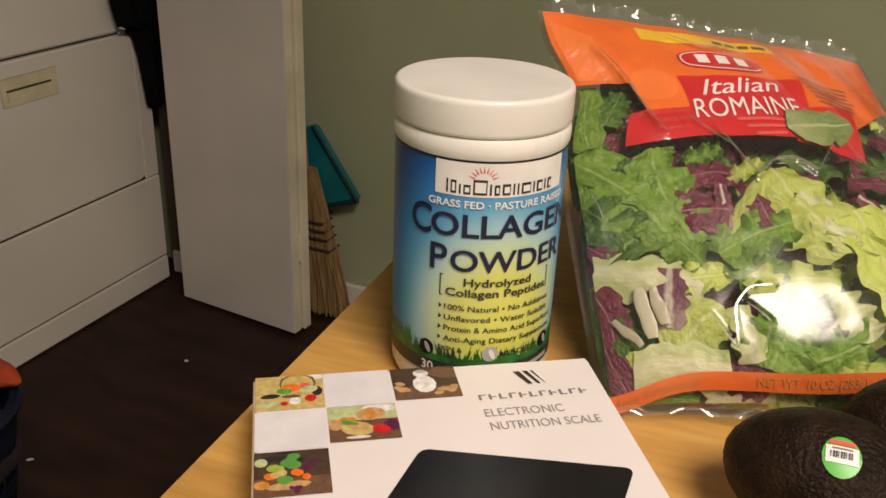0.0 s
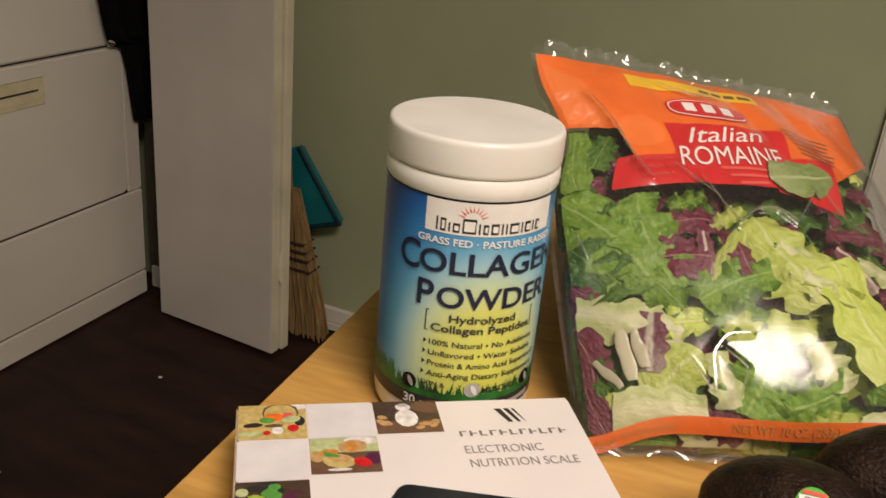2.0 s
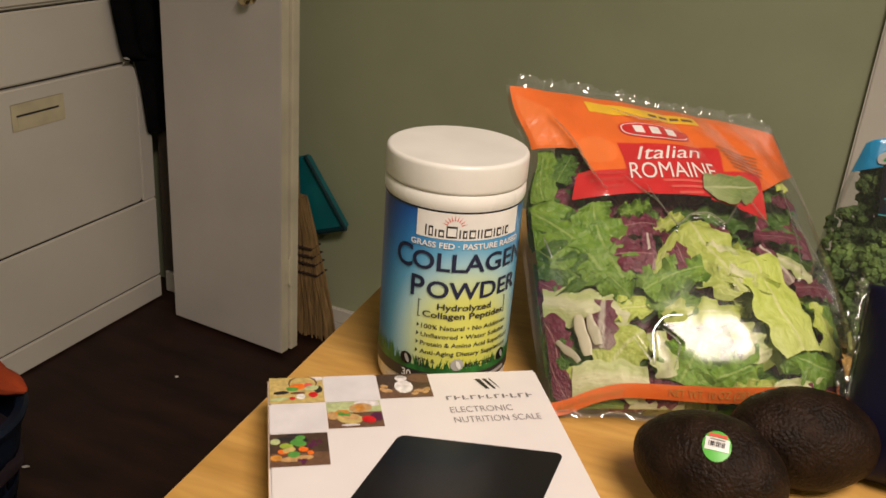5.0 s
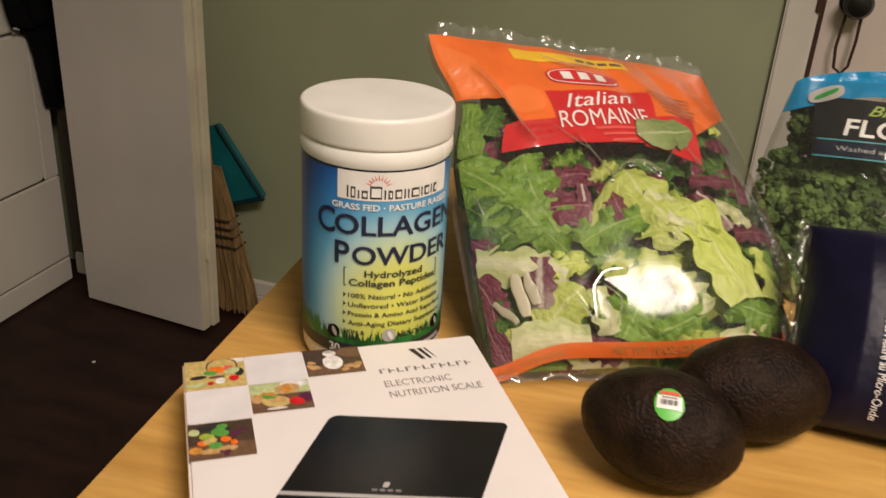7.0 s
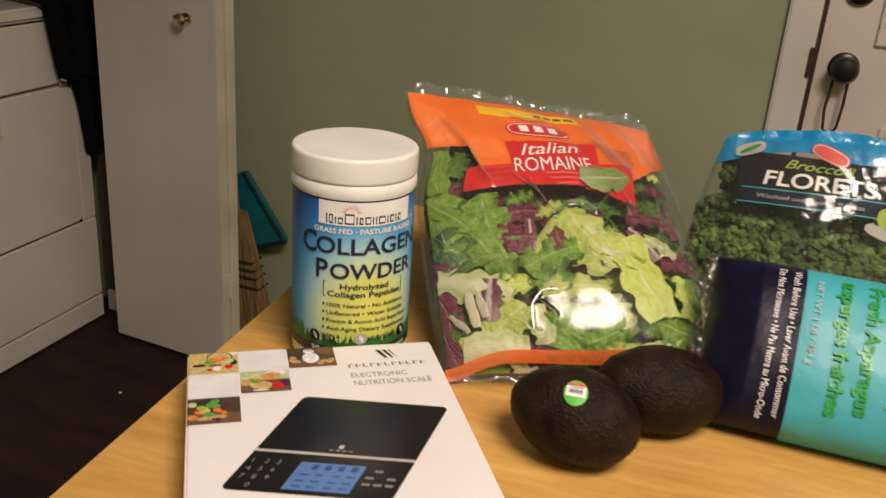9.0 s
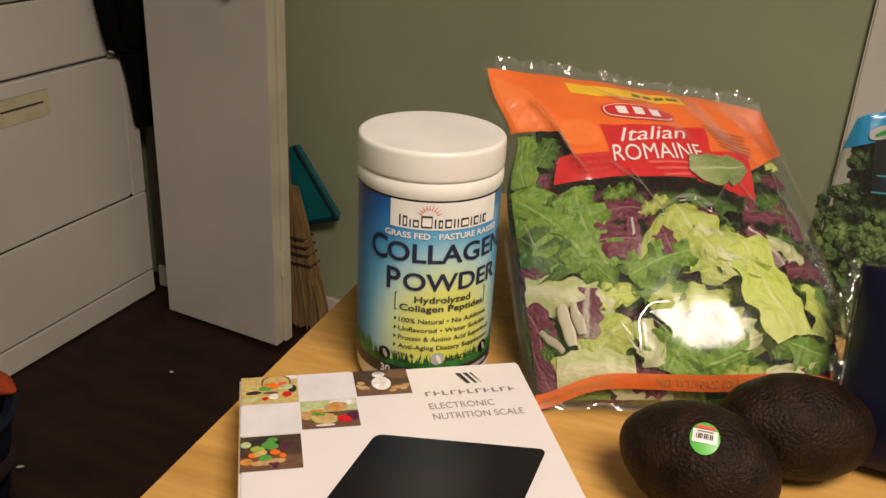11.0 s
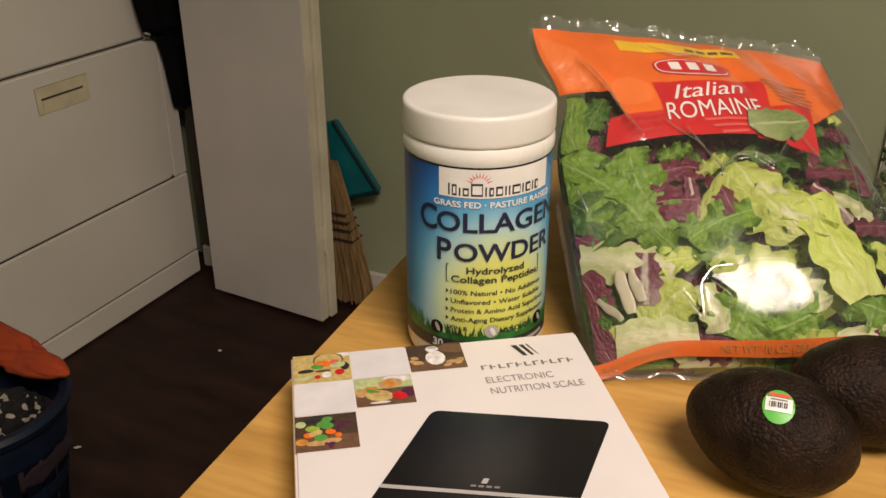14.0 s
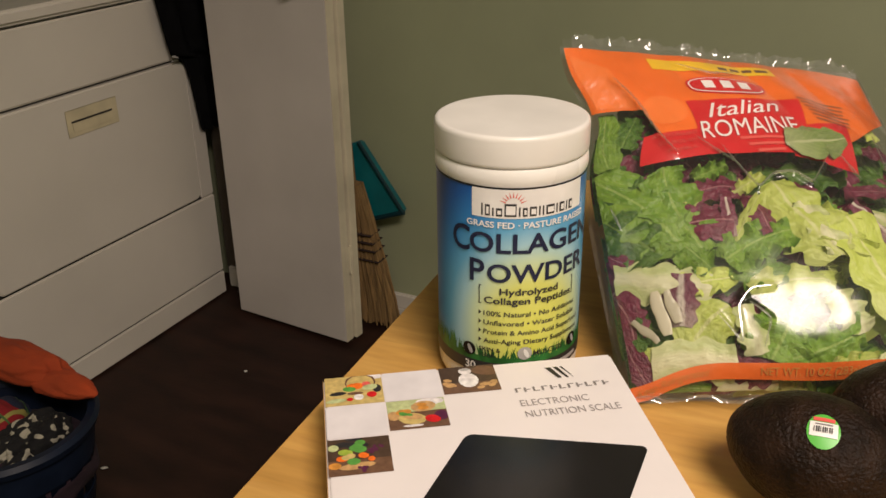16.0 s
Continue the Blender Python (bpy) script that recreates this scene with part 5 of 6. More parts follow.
            c, s = math.cos(a), math.sin(a)
            k = (abs(c) ** power + abs(s) ** power) ** (-1 / power)
            x, y = rx * u * k * c, ry * u * k * s
            return self.put(cx + (x * ct - y * st) / self.W, cy + (x * st + y * ct) / self.H, off)
        return grid_bm(fn, 4, 28, u0=0.002)


def leaf_bm(bag, s0, w0, length, width, turn, depth, seed, ruffle=0.004, stem=0.1, point=0.75, frill=0.2, lean=1.0):
    """A lettuce blade behind the film: a leaning, curled and ruffled sheet with an uneven, torn edge."""
    rng = random.Random(seed)
    c, s = math.cos(radians(turn)), math.sin(radians(turn))
    ph, k1 = rng.uniform(0, 6), rng.uniform(5, 9)
    bend = rng.uniform(-0.5, 0.5)
    tilt_u, tilt_v, cup = rng.uniform(-0.20, 0.20) * lean, rng.uniform(-0.16, 0.16) * lean, rng.uniform(-0.1, 0.38) * lean

    def fn(u, v):
        q = (u - 0.5) * 2
        right = u > 0.5
        half = 0.5 * width * (stem + (1 - stem) * max(0.0, math.sin(math.pi * min(0.985, v**point * 0.96 + 0.02))) ** 0.6)
        edge = 4 if right else 0
        half *= 1 + 0.10 * math.sin(k1 * v * 3 + ph + edge) + 0.20 * noise.noise((v * 7, seed * 1.7, edge)) + frill * noise.noise((v * 22, seed * 1.7, edge)) + 0.6 * frill * noise.noise((v * 46, seed * 1.7, edge + 1))
        a = q * half + bend * width * (v - 0.5) ** 2
        b = (v - 0.5) * length * (1 - 0.08 * abs(q) * math.sin(v * 14 + seed)) + frill * 0.25 * width * (v - 0.5) * noise.noise((q * 5, seed, 8))
        ss, w = s0 + (a * c - b * s) / bag.W, w0 + (a * s + b * c) / bag.H
        w, ss = min(0.93, max(0.012, w)), min(0.972, max(0.028, ss))
        rim = abs(q) ** 1.4
        wave = ruffle * rim * (0.8 * math.sin(v * 17 + ph + 2.0 * q) + 0.7 * math.sin(v * 41 + 2 * ph) * frill * 3) + 0.0030 * noise.noise((ss * 12, w * 13, seed)) + 0.0016 * noise.noise((ss * 40, w * 44, seed))
        wave -= abs(tilt_u * a) + tilt_u * a + abs(tilt_v * b) + tilt_v * b + cup * q * q * half * 0.8
        wave += 0.0009 * math.exp(-((q / 0.16) ** 2)) * (1 - 0.6 * v)
        k = bag.swell(ss, w)
        off = -(depth + 0.002) * min(1, k * 1.2) + wave * min(1, k)
        return bag.put(ss, w, off if depth < 0 else min(-0.0003 - 0.5 * depth, off))

    return grid_bm(fn, 16, 36)


# salad bag
salad = thing("salad_bag", "clear bag of Italian romaine salad with orange header", "bag", at=(0, 0, 0))
SB = Bag((0.066, 0.586, TZ + 0.002), (0.259, 0.671, TZ + 0.002), (-0.034, 0.735, 1.072), (0.152, 0.868, 1.036), 0.042, 0.030, 0.55, 0.45, 1.35, (0.002, 0.005), 3.0, 0.012)
FOLDS = (
    ((0.105, 0.856), (0.168, 0.705), (0.241, 0.598)),
    ((0.365, 0.618), (0.425, 0.479), (0.477, 0.523), (0.537, 0.528), (0.575, 0.492), (0.663, 0.594)),
    ((0.852, 0.688), (0.821, 0.496), (0.786, 0.356)),
    ((0.241, 0.165), (0.292, 0.091), (0.295, 0.178), (0.333, 0.217), (0.386, 0.219)),
    ((0.323, 0.185), (0.371, 0.146), (0.346, 0.083)),
)
SB.folds = [(*p, *q) for line in FOLDS for p, q in zip(line, line[1:])]
part("film", SB.film(300, 300), M["film"], salad, "clear glossy plastic film")



def fold_bm(line, wide):
    """A rolled crease that stands proud of the film along a line, thinning out at both ends."""
    pts = []
    for p, q in zip(line, line[1:]):
        n = max(3, int(math.hypot((q[0] - p[0]) * SB.W, (q[1] - p[1]) * SB.H) / 0.002))
        pts += [(p[0] + (q[0] - p[0]) * k / n, p[1] + (q[1] - p[1]) * k / n) for k in range(n)]
    pts.append(line[-1])
    # round the corners
    for _ in range(3):
        pts = [pts[0]] + [((a[0] + 2 * b[0] + c[0]) / 4, (a[1] + 2 * b[1] + c[1]) / 4) for a, b, c in zip(pts, pts[1:], pts[2:])] + [pts[-1]]
    n = len(pts) - 1
    thin = [(0.15 + 0.85 * math.sin(math.pi * k / n) ** 0.6) * (1 + 0.45 * noise.noise((k * 0.4, line[0][0] * 9, 2))) for k in range(n + 1)]
    return tube_bm([SB.put(s, w, 0.0056) for s, w in pts], wide, 8, taper=thin)


for line in FOLDS + (((0.30, 0.655), (0.36, 0.60), (0.40, 0.545)), ((0.045, 0.47), (0.060, 0.40)), ((0.70, 0.60), (0.735, 0.52)), ((0.86, 0.56), (0.90, 0.42)), ((0.33, 0.93), (0.42, 0.885), (0.52, 0.90))):
    part("film_fold", fold_bm(line, 0.0009), M["film_fold"], salad)


def header_low(s):
    """The lower edge of the orange print, stepped where the salad shows."""
    if s < 0.10:
        return 0.765
    if s < 0.16:
        return 0.765 - (s - 0.10) * 0.2
    if s < 0.20:
        return 0.752 - (s - 0.16) * 2.2
    if s < 0.78:
        return 0.66
    return 0.66 + (s - 0.78) / 0.22 * 0.14


part("orange_header", grid_bm(lambda s, t: SB.put(0.004 + 0.992 * s, header_low(s) * (1 - t) + 0.978 * t, 0.0027), 90, 18), M["ink_orange"], salad, "orange printed header")
part("crimped_seal", grid_bm(lambda s, t: SB.put(0.03 + 0.968 * s, 0.978, 0.0022) + SB.v * ((0.0105 + 0.002 * math.sin(s * 9)) * t) + SB.n * (0.0009 * math.sin(s * 120) * t + (0.007 * noise.noise((s * 14, 0, 3)) + 0.004 * noise.noise((s * 45, t * 2, 9))) * t), 240, 6), M["film_crisp"], salad, "clear crimped seal")
part("yellow_strip", SB.patch(((0.255, 0.905), (0.650, 0.905), (0.648, 0.945), (0.250, 0.950)), 24, 3, 0.0030), M["ink_yellow"], salad, "yellow printed strip")
for x0, x1 in ((0.47, 0.50), (0.51, 0.54), (0.55, 0.58), (0.59, 0.63)):
    part("small_print", SB.patch(((x0, 0.918), (x1, 0.918), (x1, 0.930), (x0, 0.930)), 2, 1, 0.0033), M["ink_brown"], salad)
part("brand_oval", SB.oval(0.458, 0.846, 0.0275, 0.0086, 0.0031), M["ink_red"], salad, "white-edged red brand oval")
part("brand_oval_line", SB.oval(0.458, 0.846, 0.0260, 0.0074, 0.0034), M["ink_white"], salad)
part("brand_oval_field", SB.oval(0.458, 0.846, 0.0250, 0.0066, 0.0037), M["ink_red"], salad)
for k in range(3):
    x = 0.383 + 0.057 * k
    part("logo_bar", SB.patch(((x, 0.832), (x + 0.034, 0.832), (x + 0.034, 0.862), (x, 0.862)), 2, 2, 0.0040), M["ink_white"], salad)
part("red_banner", SB.patch(((0.330, 0.600), (0.635, 0.600), (0.668, 0.806), (0.298, 0.785)), 30, 16, 0.0031), M["ink_red"], salad, "red printed name banner")
part("red_banner_wing", SB.patch(((0.142, 0.578), (0.345, 0.602), (0.335, 0.690), (0.158, 0.668)), 16, 8, 0.0029), M["ink_red"], salad)
part("red_banner_wing", SB.patch(((0.570, 0.590), (0.745, 0.545), (0.800, 0.735), (0.600, 0.700)), 16, 10, 0.0029), M["ink_red"], salad)
part("orange_spot", SB.oval(0.225, 0.755, 0.015, 0.013, 0.0029, power=2.0), M["ink_peach"], salad)
part("pale_corner", SB.patch(((0.02, 0.775), (0.14, 0.770), (0.12, 0.90), (0.015, 0.95)), 12, 8, 0.0029), M["ink_peach"], salad, "lighter orange panel")
part("lettering", SB.words("Italian", 0.352, 0.722, 0.592, 0.752, 0.0128, 0.002, 0.45, 0.0036), M["ink_white"], salad, smooth=False)
part("lettering", SB.words("ROMAINE", 0.325, 0.650, 0.625, 0.676, 0.0152, 0.0, 0.08, 0.0038), M["ink_white"], salad, smooth=False)
for k, words in enumerate(("AN EXCELLENT", "SOURCE OF", "VITAMIN A")):
    part("lettering", SB.words(words, 0.178 + 0.02 * k, 0.655 - 0.024 * k, 0.312 - 0.004 * k, 0.668 - 0.024 * k, 0.0027, 0.0, 0.0, 0.0037), M["ink_salmon"], salad, smooth=False)
for k, (x0, x1) in enumerate(((0.43, 0.575), (0.45, 0.57), (0.47, 0.55))):
    y = 0.645 - 0.022 * k
    part("small_print", SB.patch(((x0, y), (x1, y + 0.006), (x1, y + 0.015), (x0, y + 0.009)), 8, 1, 0.0036), M["ink_salmon"], salad)
for k in range(6):
    y = 0.812 - 0.0155 * k
    part("small_print", SB.patch(((0.665 + 0.006 * k, y), (0.82 - 0.006 * (k % 3), y - 0.014), (0.82 - 0.006 * (k % 3), y - 0.0105), (0.665 + 0.006 * k, y + 0.0035)), 8, 1, 0.0033), M["ink_brown"], salad)
part("bottom_band", grid_bm(lambda s, t: SB.put(0.012 + 0.976 * s, 0.026 + 0.032 * t + 0.006 * math.sin(s * 9.0 + 0.6) - 0.040 * math.exp(-((s / 0.13) ** 2)), 0.0030), 70, 5), M["ink_orange"], salad, "orange printed lower band")
bandfn = lambda s0: (lambda a, b: SB.put(s0 + a / SB.W, 0.033 + 0.006 * math.sin((s0 + a / SB.W) * 9.0 + 0.6) - 0.040 * math.exp(-(((s0 + a / SB.W) / 0.13) ** 2)) + b / SB.H, 0.0040))
part("lettering", text_bm("Keep Refrigerated", 0.0036, 0.040, False, 0.0, 0.2, fn=bandfn(0.03)), M["ink_amber"], salad, smooth=False)
part("lettering", text_bm("NET WT. 10 OZ (283g)", 0.0038, 0.056, False, 0.01, fn=bandfn(0.34)), M["ink_amber"], salad, smooth=False)
part("lower_seal", grid_bm(lambda s, t: SB.put(0.02 + 0.96 * s, 0.0, 0.003) + Vector((0.36, -0.50, 0)) * ((0.008 + 0.006 * noise.noise((s * 7, 1, 1)) + 0.003 * math.sin(s * 26)) * t) + Vector((0, 0, 0.0008 + (0.004 + 0.003 * math.sin(s * 40)) * (1 - t) * t * 2)), 80, 5), M["film_crisp"], salad, "clear lower seal")

KINDS = {"g": "romaine", "d": "romaine_dark", "p": "romaine_pale", "w": "romaine_white", "r": "radicchio", "s": "radicchio_white"}
FORMS = {"": (0.0045, 0.40, 0.75, 0.10, 0.8), "frill": (0.0085, 0.50, 0.60, 0.22, 0.9), "smooth": (0.0015, 0.60, 0.80, 0.04, 1.1), "slab": (0.0008, 0.88, 0.95, 0.02, 0.15)}


def leaf(kind, s, w, length, width, turn, form, depth, seed):
    ruffle, stem, point, frill, lean = FORMS[form]
    width *= {"frill": 1.45, "": 1.2}.get(form, 1.1)
    return part("leaf", leaf_bm(SB, s, w, length, width, turn, depth, seed, ruffle, stem, point, frill, lean), M[KINDS[kind]], salad)


def rib(s0, w0, length, width, turn, seed, mat="rib_ivory", lift=0.0006):
    """A thick, rounded piece of leaf rib pressed against the film."""
    c, s = math.cos(radians(turn)), math.sin(radians(turn))

    def fn(u, v):
        a = (u - 0.5) * math.pi * 1.25
        end = max(0.0, math.sin(math.pi * (0.03 + 0.94 * v))) ** 0.2
        half = 0.5 * width * end * (1 + 0.25 * noise.noise((v * 3, seed, 1)) - 0.2 * v)
        x, y = half * math.sin(a) + 0.25 * width * noise.noise((v * 2, 5, seed)), (v - 0.5) * length
        ss, w = min(0.97, max(0.03, s0 + (x * c - y * s) / SB.W)), max(0.012, w0 + (x * s + y * c) / SB.H)
        return SB.put(ss, w, lift - half * 0.22 * (1 - math.cos(a)) + 0.0003 * noise.noise((v * 6, u * 3, seed)))
    part("leaf_rib", grid_bm(fn, 12, 24), M[mat], salad, "thick pale leaf rib")


for k, (s, w, length, width, turn) in enumerate(((0.12, 0.188, 0.028, 0.008, 7), (0.075, 0.149, 0.019, 0.005, 37), (0.152, 0.201, 0.021, 0.007, 9))):
    rib(s, w, length, width, turn, 3.1 + k)
part("pictured_leaf", leaf_bm(SB, 0.655, 0.640, 0.046, 0.030, -78, -0.0076, 77, 0.0005, 0.1, 0.75, 0.1, 0.0), M["printed_leaf"], salad, "pale green printed leaf")
# blades that lie against the film, the nearest first
NEAR_BLADES = (
    ('w', 0.187, 0.077, 0.048, 0.021, -94, 'slab'),
    ('r', 0.279, 0.415, 0.032, 0.024, 91, 'smooth'),
    ('s', 0.345, 0.424, 0.028, 0.009, -5, 'smooth'),
    ('s', 0.177, 0.219, 0.033, 0.017, -9, 'smooth'),
    ('p', 0.706, 0.291, 0.069, 0.034, 19, 'slab'),
    ('g', 0.127, 0.475, 0.069, 0.029, 38, 'frill'),
    ('g', 0.217, 0.455, 0.064, 0.026, 11, 'frill'),
    ('d', 0.079, 0.399, 0.051, 0.022, 44, 'frill'),
    ('g', 0.211, 0.357, 0.043, 0.018, -141, 'frill'),
    ('g', 0.4, 0.352, 0.046, 0.019, -66, 'frill'),
    ('p', 0.394, 0.421, 0.037, 0.006, -33, 'smooth'),
    ('r', 0.434, 0.433, 0.031, 0.014, 7, 'smooth'),
    ('p', 0.544, 0.415, 0.061, 0.034, 27, ''),
    ('w', 0.58, 0.398, 0.047, 0.016, 19, ''),
    ('p', 0.659, 0.379, 0.037, 0.024, -16, 'frill'),
    ('w', 0.149, 0.264, 0.054, 0.024, 74, 'smooth'),
    ('p', 0.25, 0.259, 0.031, 0.015, -86, ''),
    ('g', 0.393, 0.272, 0.034, 0.018, -98, ''),
)
MIDDLE_BLADES = (
    ('p', 0.478, 0.251, 0.055, 0.016, -84, ''),
    ('p', 0.224, 0.151, 0.039, 0.029, -43, 'smooth'),
    ('w', 0.346, 0.139, 0.031, 0.016, 9, 'smooth'),
    ('r', 0.333, 0.05, 0.023, 0.015, 83, 'smooth'),
    ('g', 0.427, 0.131, 0.038, 0.025, -30, 'frill'),
    ('g', 0.534, 0.093, 0.046, 0.02, -70, 'frill'),
    ('p', 0.593, 0.06, 0.034, 0.01, -76, ''),
    ('w', 0.601, 0.173, 0.028, 0.02, 26, ''),
    ('s', 0.762, 0.426, 0.033, 0.013, 45, 'smooth'),
    ('w', 0.829, 0.42, 0.031, 0.01, 70, 'smooth'),
    ('r', 0.9, 0.376, 0.036, 0.013, 95, 'smooth'),
    ('r', 0.808, 0.521, 0.036, 0.01, 97, 'smooth'),
    ('r', 0.887, 0.671, 0.023, 0.01, 92, 'smooth'),
    ('p', 0.9, 0.74, 0.018, 0.01, 83, ''),
    ('p', 0.879, 0.246, 0.043, 0.013, 9, ''),
    ('g', 0.817, 0.135, 0.046, 0.024, 76, 'frill'),
    ('w', 0.784, 0.078, 0.055, 0.01, -83, ''),
    ('r', 0.84, 0.077, 0.025, 0.009, 89, 'smooth'),
)
FAR_BLADES = (
    ('g', 0.047, 0.682, 0.045, 0.019, 5, ''),
    ('d', 0.12, 0.707, 0.027, 0.013, -21, 'frill'),
    ('p', 0.239, 0.52, 0.033, 0.013, 39, ''),
    ('g', 0.346, 0.569, 0.024, 0.009, -65, 'frill'),
    ('r', 0.345, 0.518, 0.03, 0.018, -83, 'smooth'),
    ('p', 0.436, 0.529, 0.025, 0.009, -57, ''),
    ('r', 0.042, 0.203, 0.033, 0.02, 15, 'smooth'),
    ('r', 0.04, 0.086, 0.031, 0.015, 16, 'smooth'),
    ('d', 0.04, 0.156, 0.026, 0.014, 3, ''),
    ('r', 0.052, 0.338, 0.015, 0.01, 49, 'smooth'),
    ('p', 0.081, 0.075, 0.02, 0.008, 1, ''),
    ('g', 0.148, 0.02, 0.035, 0.01, -89, ''),
    ('w', 0.326, 0.02, 0.035, 0.009, -88, ''),
    ('d', 0.096, 0.532, 0.031, 0.018, 79, 'frill'),
    ('r', 0.581, 0.509, 0.026, 0.016, 94, 'smooth'),
    ('d', 0.644, 0.561, 0.047, 0.014, -91, ''),
)
for k, blade in enumerate(NEAR_BLADES + MIDDLE_BLADES + FAR_BLADES):
    leaf(*blade, 0.0003 + 0.00012 * k, 101 + k)
# loose blades deeper in the bag, mostly dark kinds to imitate shade between leaves
rs = random.Random(21)
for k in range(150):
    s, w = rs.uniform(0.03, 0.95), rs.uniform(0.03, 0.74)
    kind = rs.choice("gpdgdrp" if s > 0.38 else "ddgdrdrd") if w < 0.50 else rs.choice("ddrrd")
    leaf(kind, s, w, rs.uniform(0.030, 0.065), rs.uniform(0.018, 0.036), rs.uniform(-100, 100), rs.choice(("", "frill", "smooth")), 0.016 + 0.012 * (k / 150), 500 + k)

# red tin behind the bag
tin = thing("red_tin", "low red container standing behind the salad bag", "container", at=(0.045, 0.812, TZ))
part("body", lathe_bm([(0.052, 0), (0.054, 0.002), (0.054, 0.050), (0.052, 0.052)], 48), M["red_plastic"], tin)
part("lid", lathe_bm([(0.0555, 0.0525), (0.0555, 0.060), (0.053, 0.062)], 48), M["red_plastic"], tin)

# broccoli bags


def floret_bm(seed):
    bm = bmesh.new()
    rng = random.Random(seed)
    for k in range(64):
        z = rng.uniform(0.0, 1.0)
        a = rng.uniform(0, 2 * math.pi)
        r = math.sqrt(max(0, 1 - z * z))
        lump = 1 + 0.16 * math.sin(3 * a + seed)
        p = Vector((r * math.cos(a) * 0.021 * lump, r * math.sin(a) * 0.021 * lump, z * 0.016))
        g = bmesh.ops.create_icosphere(bm, subdivisions=1, radius=rng.uniform(0.0026, 0.0056), matrix=Matrix.Translation(p))
        for v in g["verts"]:
            v.co += (v.co - p).normalized() * 0.0018 * noise.noise(v.co * 500)
    tube_bm([(0, 0, 0.010), (0.002, 0, -0.004), (0.003, 0.001, -0.024)], 0.007, 8, bm, taper=[1.4, 1.0, 0.8])
    for f in bm.faces:
        f.material_index = 1 if f.calc_center_median().z < -0.004 else 0
    return bm


FLORETS = [finish("floret", floret_bm(k), [M["floret"], M["floret_stem"]]) for k in range(5)]


def broccoli_bag(shift, note, seed, turn=0.0):
    th = thing("broccoli_bag", note, "bag", "broccoli bags", at=(0, 0, 0))
    rot = Matrix.Rotation(radians(turn), 3, "Z")
    pv = Vector((0.205, 0.79, 0))
    mv = lambda x, y, z: rot @ (Vector((x, y, z)) - pv) + pv + Vector(shift)
    bag = Bag(mv(0.205, 0.790, TZ + 0.002), mv(0.378, 0.795, TZ + 0.002), mv(0.224, 0.853, 1.045), mv(0.368, 0.850, 1.058), 0.032, 0.030, 0.6, 0.5, 1.0, (0.006, 0.008), seed)
    part("film", bag.film(56, 56), M["film_dark"], th, "clear glossy plastic film")
    low = lambda s: 0.84 + 0.11 * math.sin(math.pi * min(1, s * 1.05)) - 0.04 * s
    part("blue_header", grid_bm(lambda s, t: bag.put(0.004 + 0.99 * s, low(s) * (1 - t) + (0.985 + 0.075 * math.sin(math.pi * s) ** 0.6 + 0.004 * math.sin(s * 9 + 1)) * t, 0.0027 + 0.0035 * t * noise.noise((s * 9, seed, 0))), 60, 10), M["ink_sky"], th, "bright blue printed header")
    part("black_label", bag.patch(((0.185, 0.650), (0.905, 0.640), (0.955, 0.880), (0.120, 0.925)), 30, 14, 0.0033), M["ink_label"], th, "black printed label")
    part("blue_ribbon", bag.patch(((0.190, 0.650), (0.885, 0.640), (0.890, 0.710), (0.200, 0.722)), 30, 4, 0.0036), M["ink_ribbon"], th, "dark blue ribbon")
    for y in (0.645, 0.722):
        part("ribbon_edge", bag.patch(((0.185, y), (0.89, y - 0.012), (0.89, y - 0.006), (0.185, y + 0.006)), 30, 1, 0.0039), M["ink_teal"], th)
    part("lettering", bag.words("Broccoli", 0.37, 0.842, 0.72, 0.822, 0.0078, 0.008, 0.35, 0.0040), M["ink_lime"], th, smooth=False)
    part("lettering", bag.words("FLORETS", 0.285, 0.748, 0.830, 0.728, 0.0125, 0.018, 0.0, 0.0042), M["ink_white"], th, smooth=False)
    part("lettering", bag.words("Washed and Ready To Eat", 0.270, 0.676, 0.780, 0.664, 0.0036, 0.0, 0.0, 0.0042), M["ink_silver"], th, smooth=False)
    part("brand_oval", bag.oval(0.590, 0.926, 0.0170, 0.0066, 0.0040, -24), M["ink_salmon"], th, "red brand oval")
    part("brand_oval_line", bag.oval(0.590, 0.926, 0.0158, 0.0056, 0.0043, -24), M["ink_white"], th)
    part("brand_oval_field", bag.oval(0.590, 0.926, 0.0150, 0.0049, 0.0046, -24), M["ink_salmon"], th)
    part("white_badge", bag.oval(0.165, 0.935, 0.0125, 0.0058, 0.0042, 18), M["ink_silver"], th)
    part("badge_mark", bag.oval(0.165, 0.935, 0.0085, 0.0018, 0.0047, 30), M["ink_kelly"], th)
    part("green_badge", bag.oval(0.895, 0.640, 0.0085, 0.0080, 0.0046), M["ink_lime"], th, "green printed badge")
    part("badge_ribbon", bag.oval(0.855, 0.570, 0.0110, 0.0045, 0.0046, -20), M["ink_silver"], th)
    rng = random.Random(int(seed * 10))
    for k in range(62):
        s, w = 0.14 + 0.72 * ((k * 0.618) % 1.0), 0.10 + 0.66 * (k / 62)
        if k % 5 == 0:
            s = 0.09 if k % 2 else 0.90
        if k >= 54:
            s, w = rng.uniform(0.10, 0.24), rng.uniform(0.72, 0.86)
        rim = s < 0.16 or s > 0.84 or w > 0.70
        size = rng.uniform(0.55, 0.75) if rim else rng.uniform(0.85, 1.2)
        p = bag.put(s, w, -0.004 - 0.017 * size - 0.014 * rng.random() - (0.010 if w > 0.45 and not rim else 0.0))
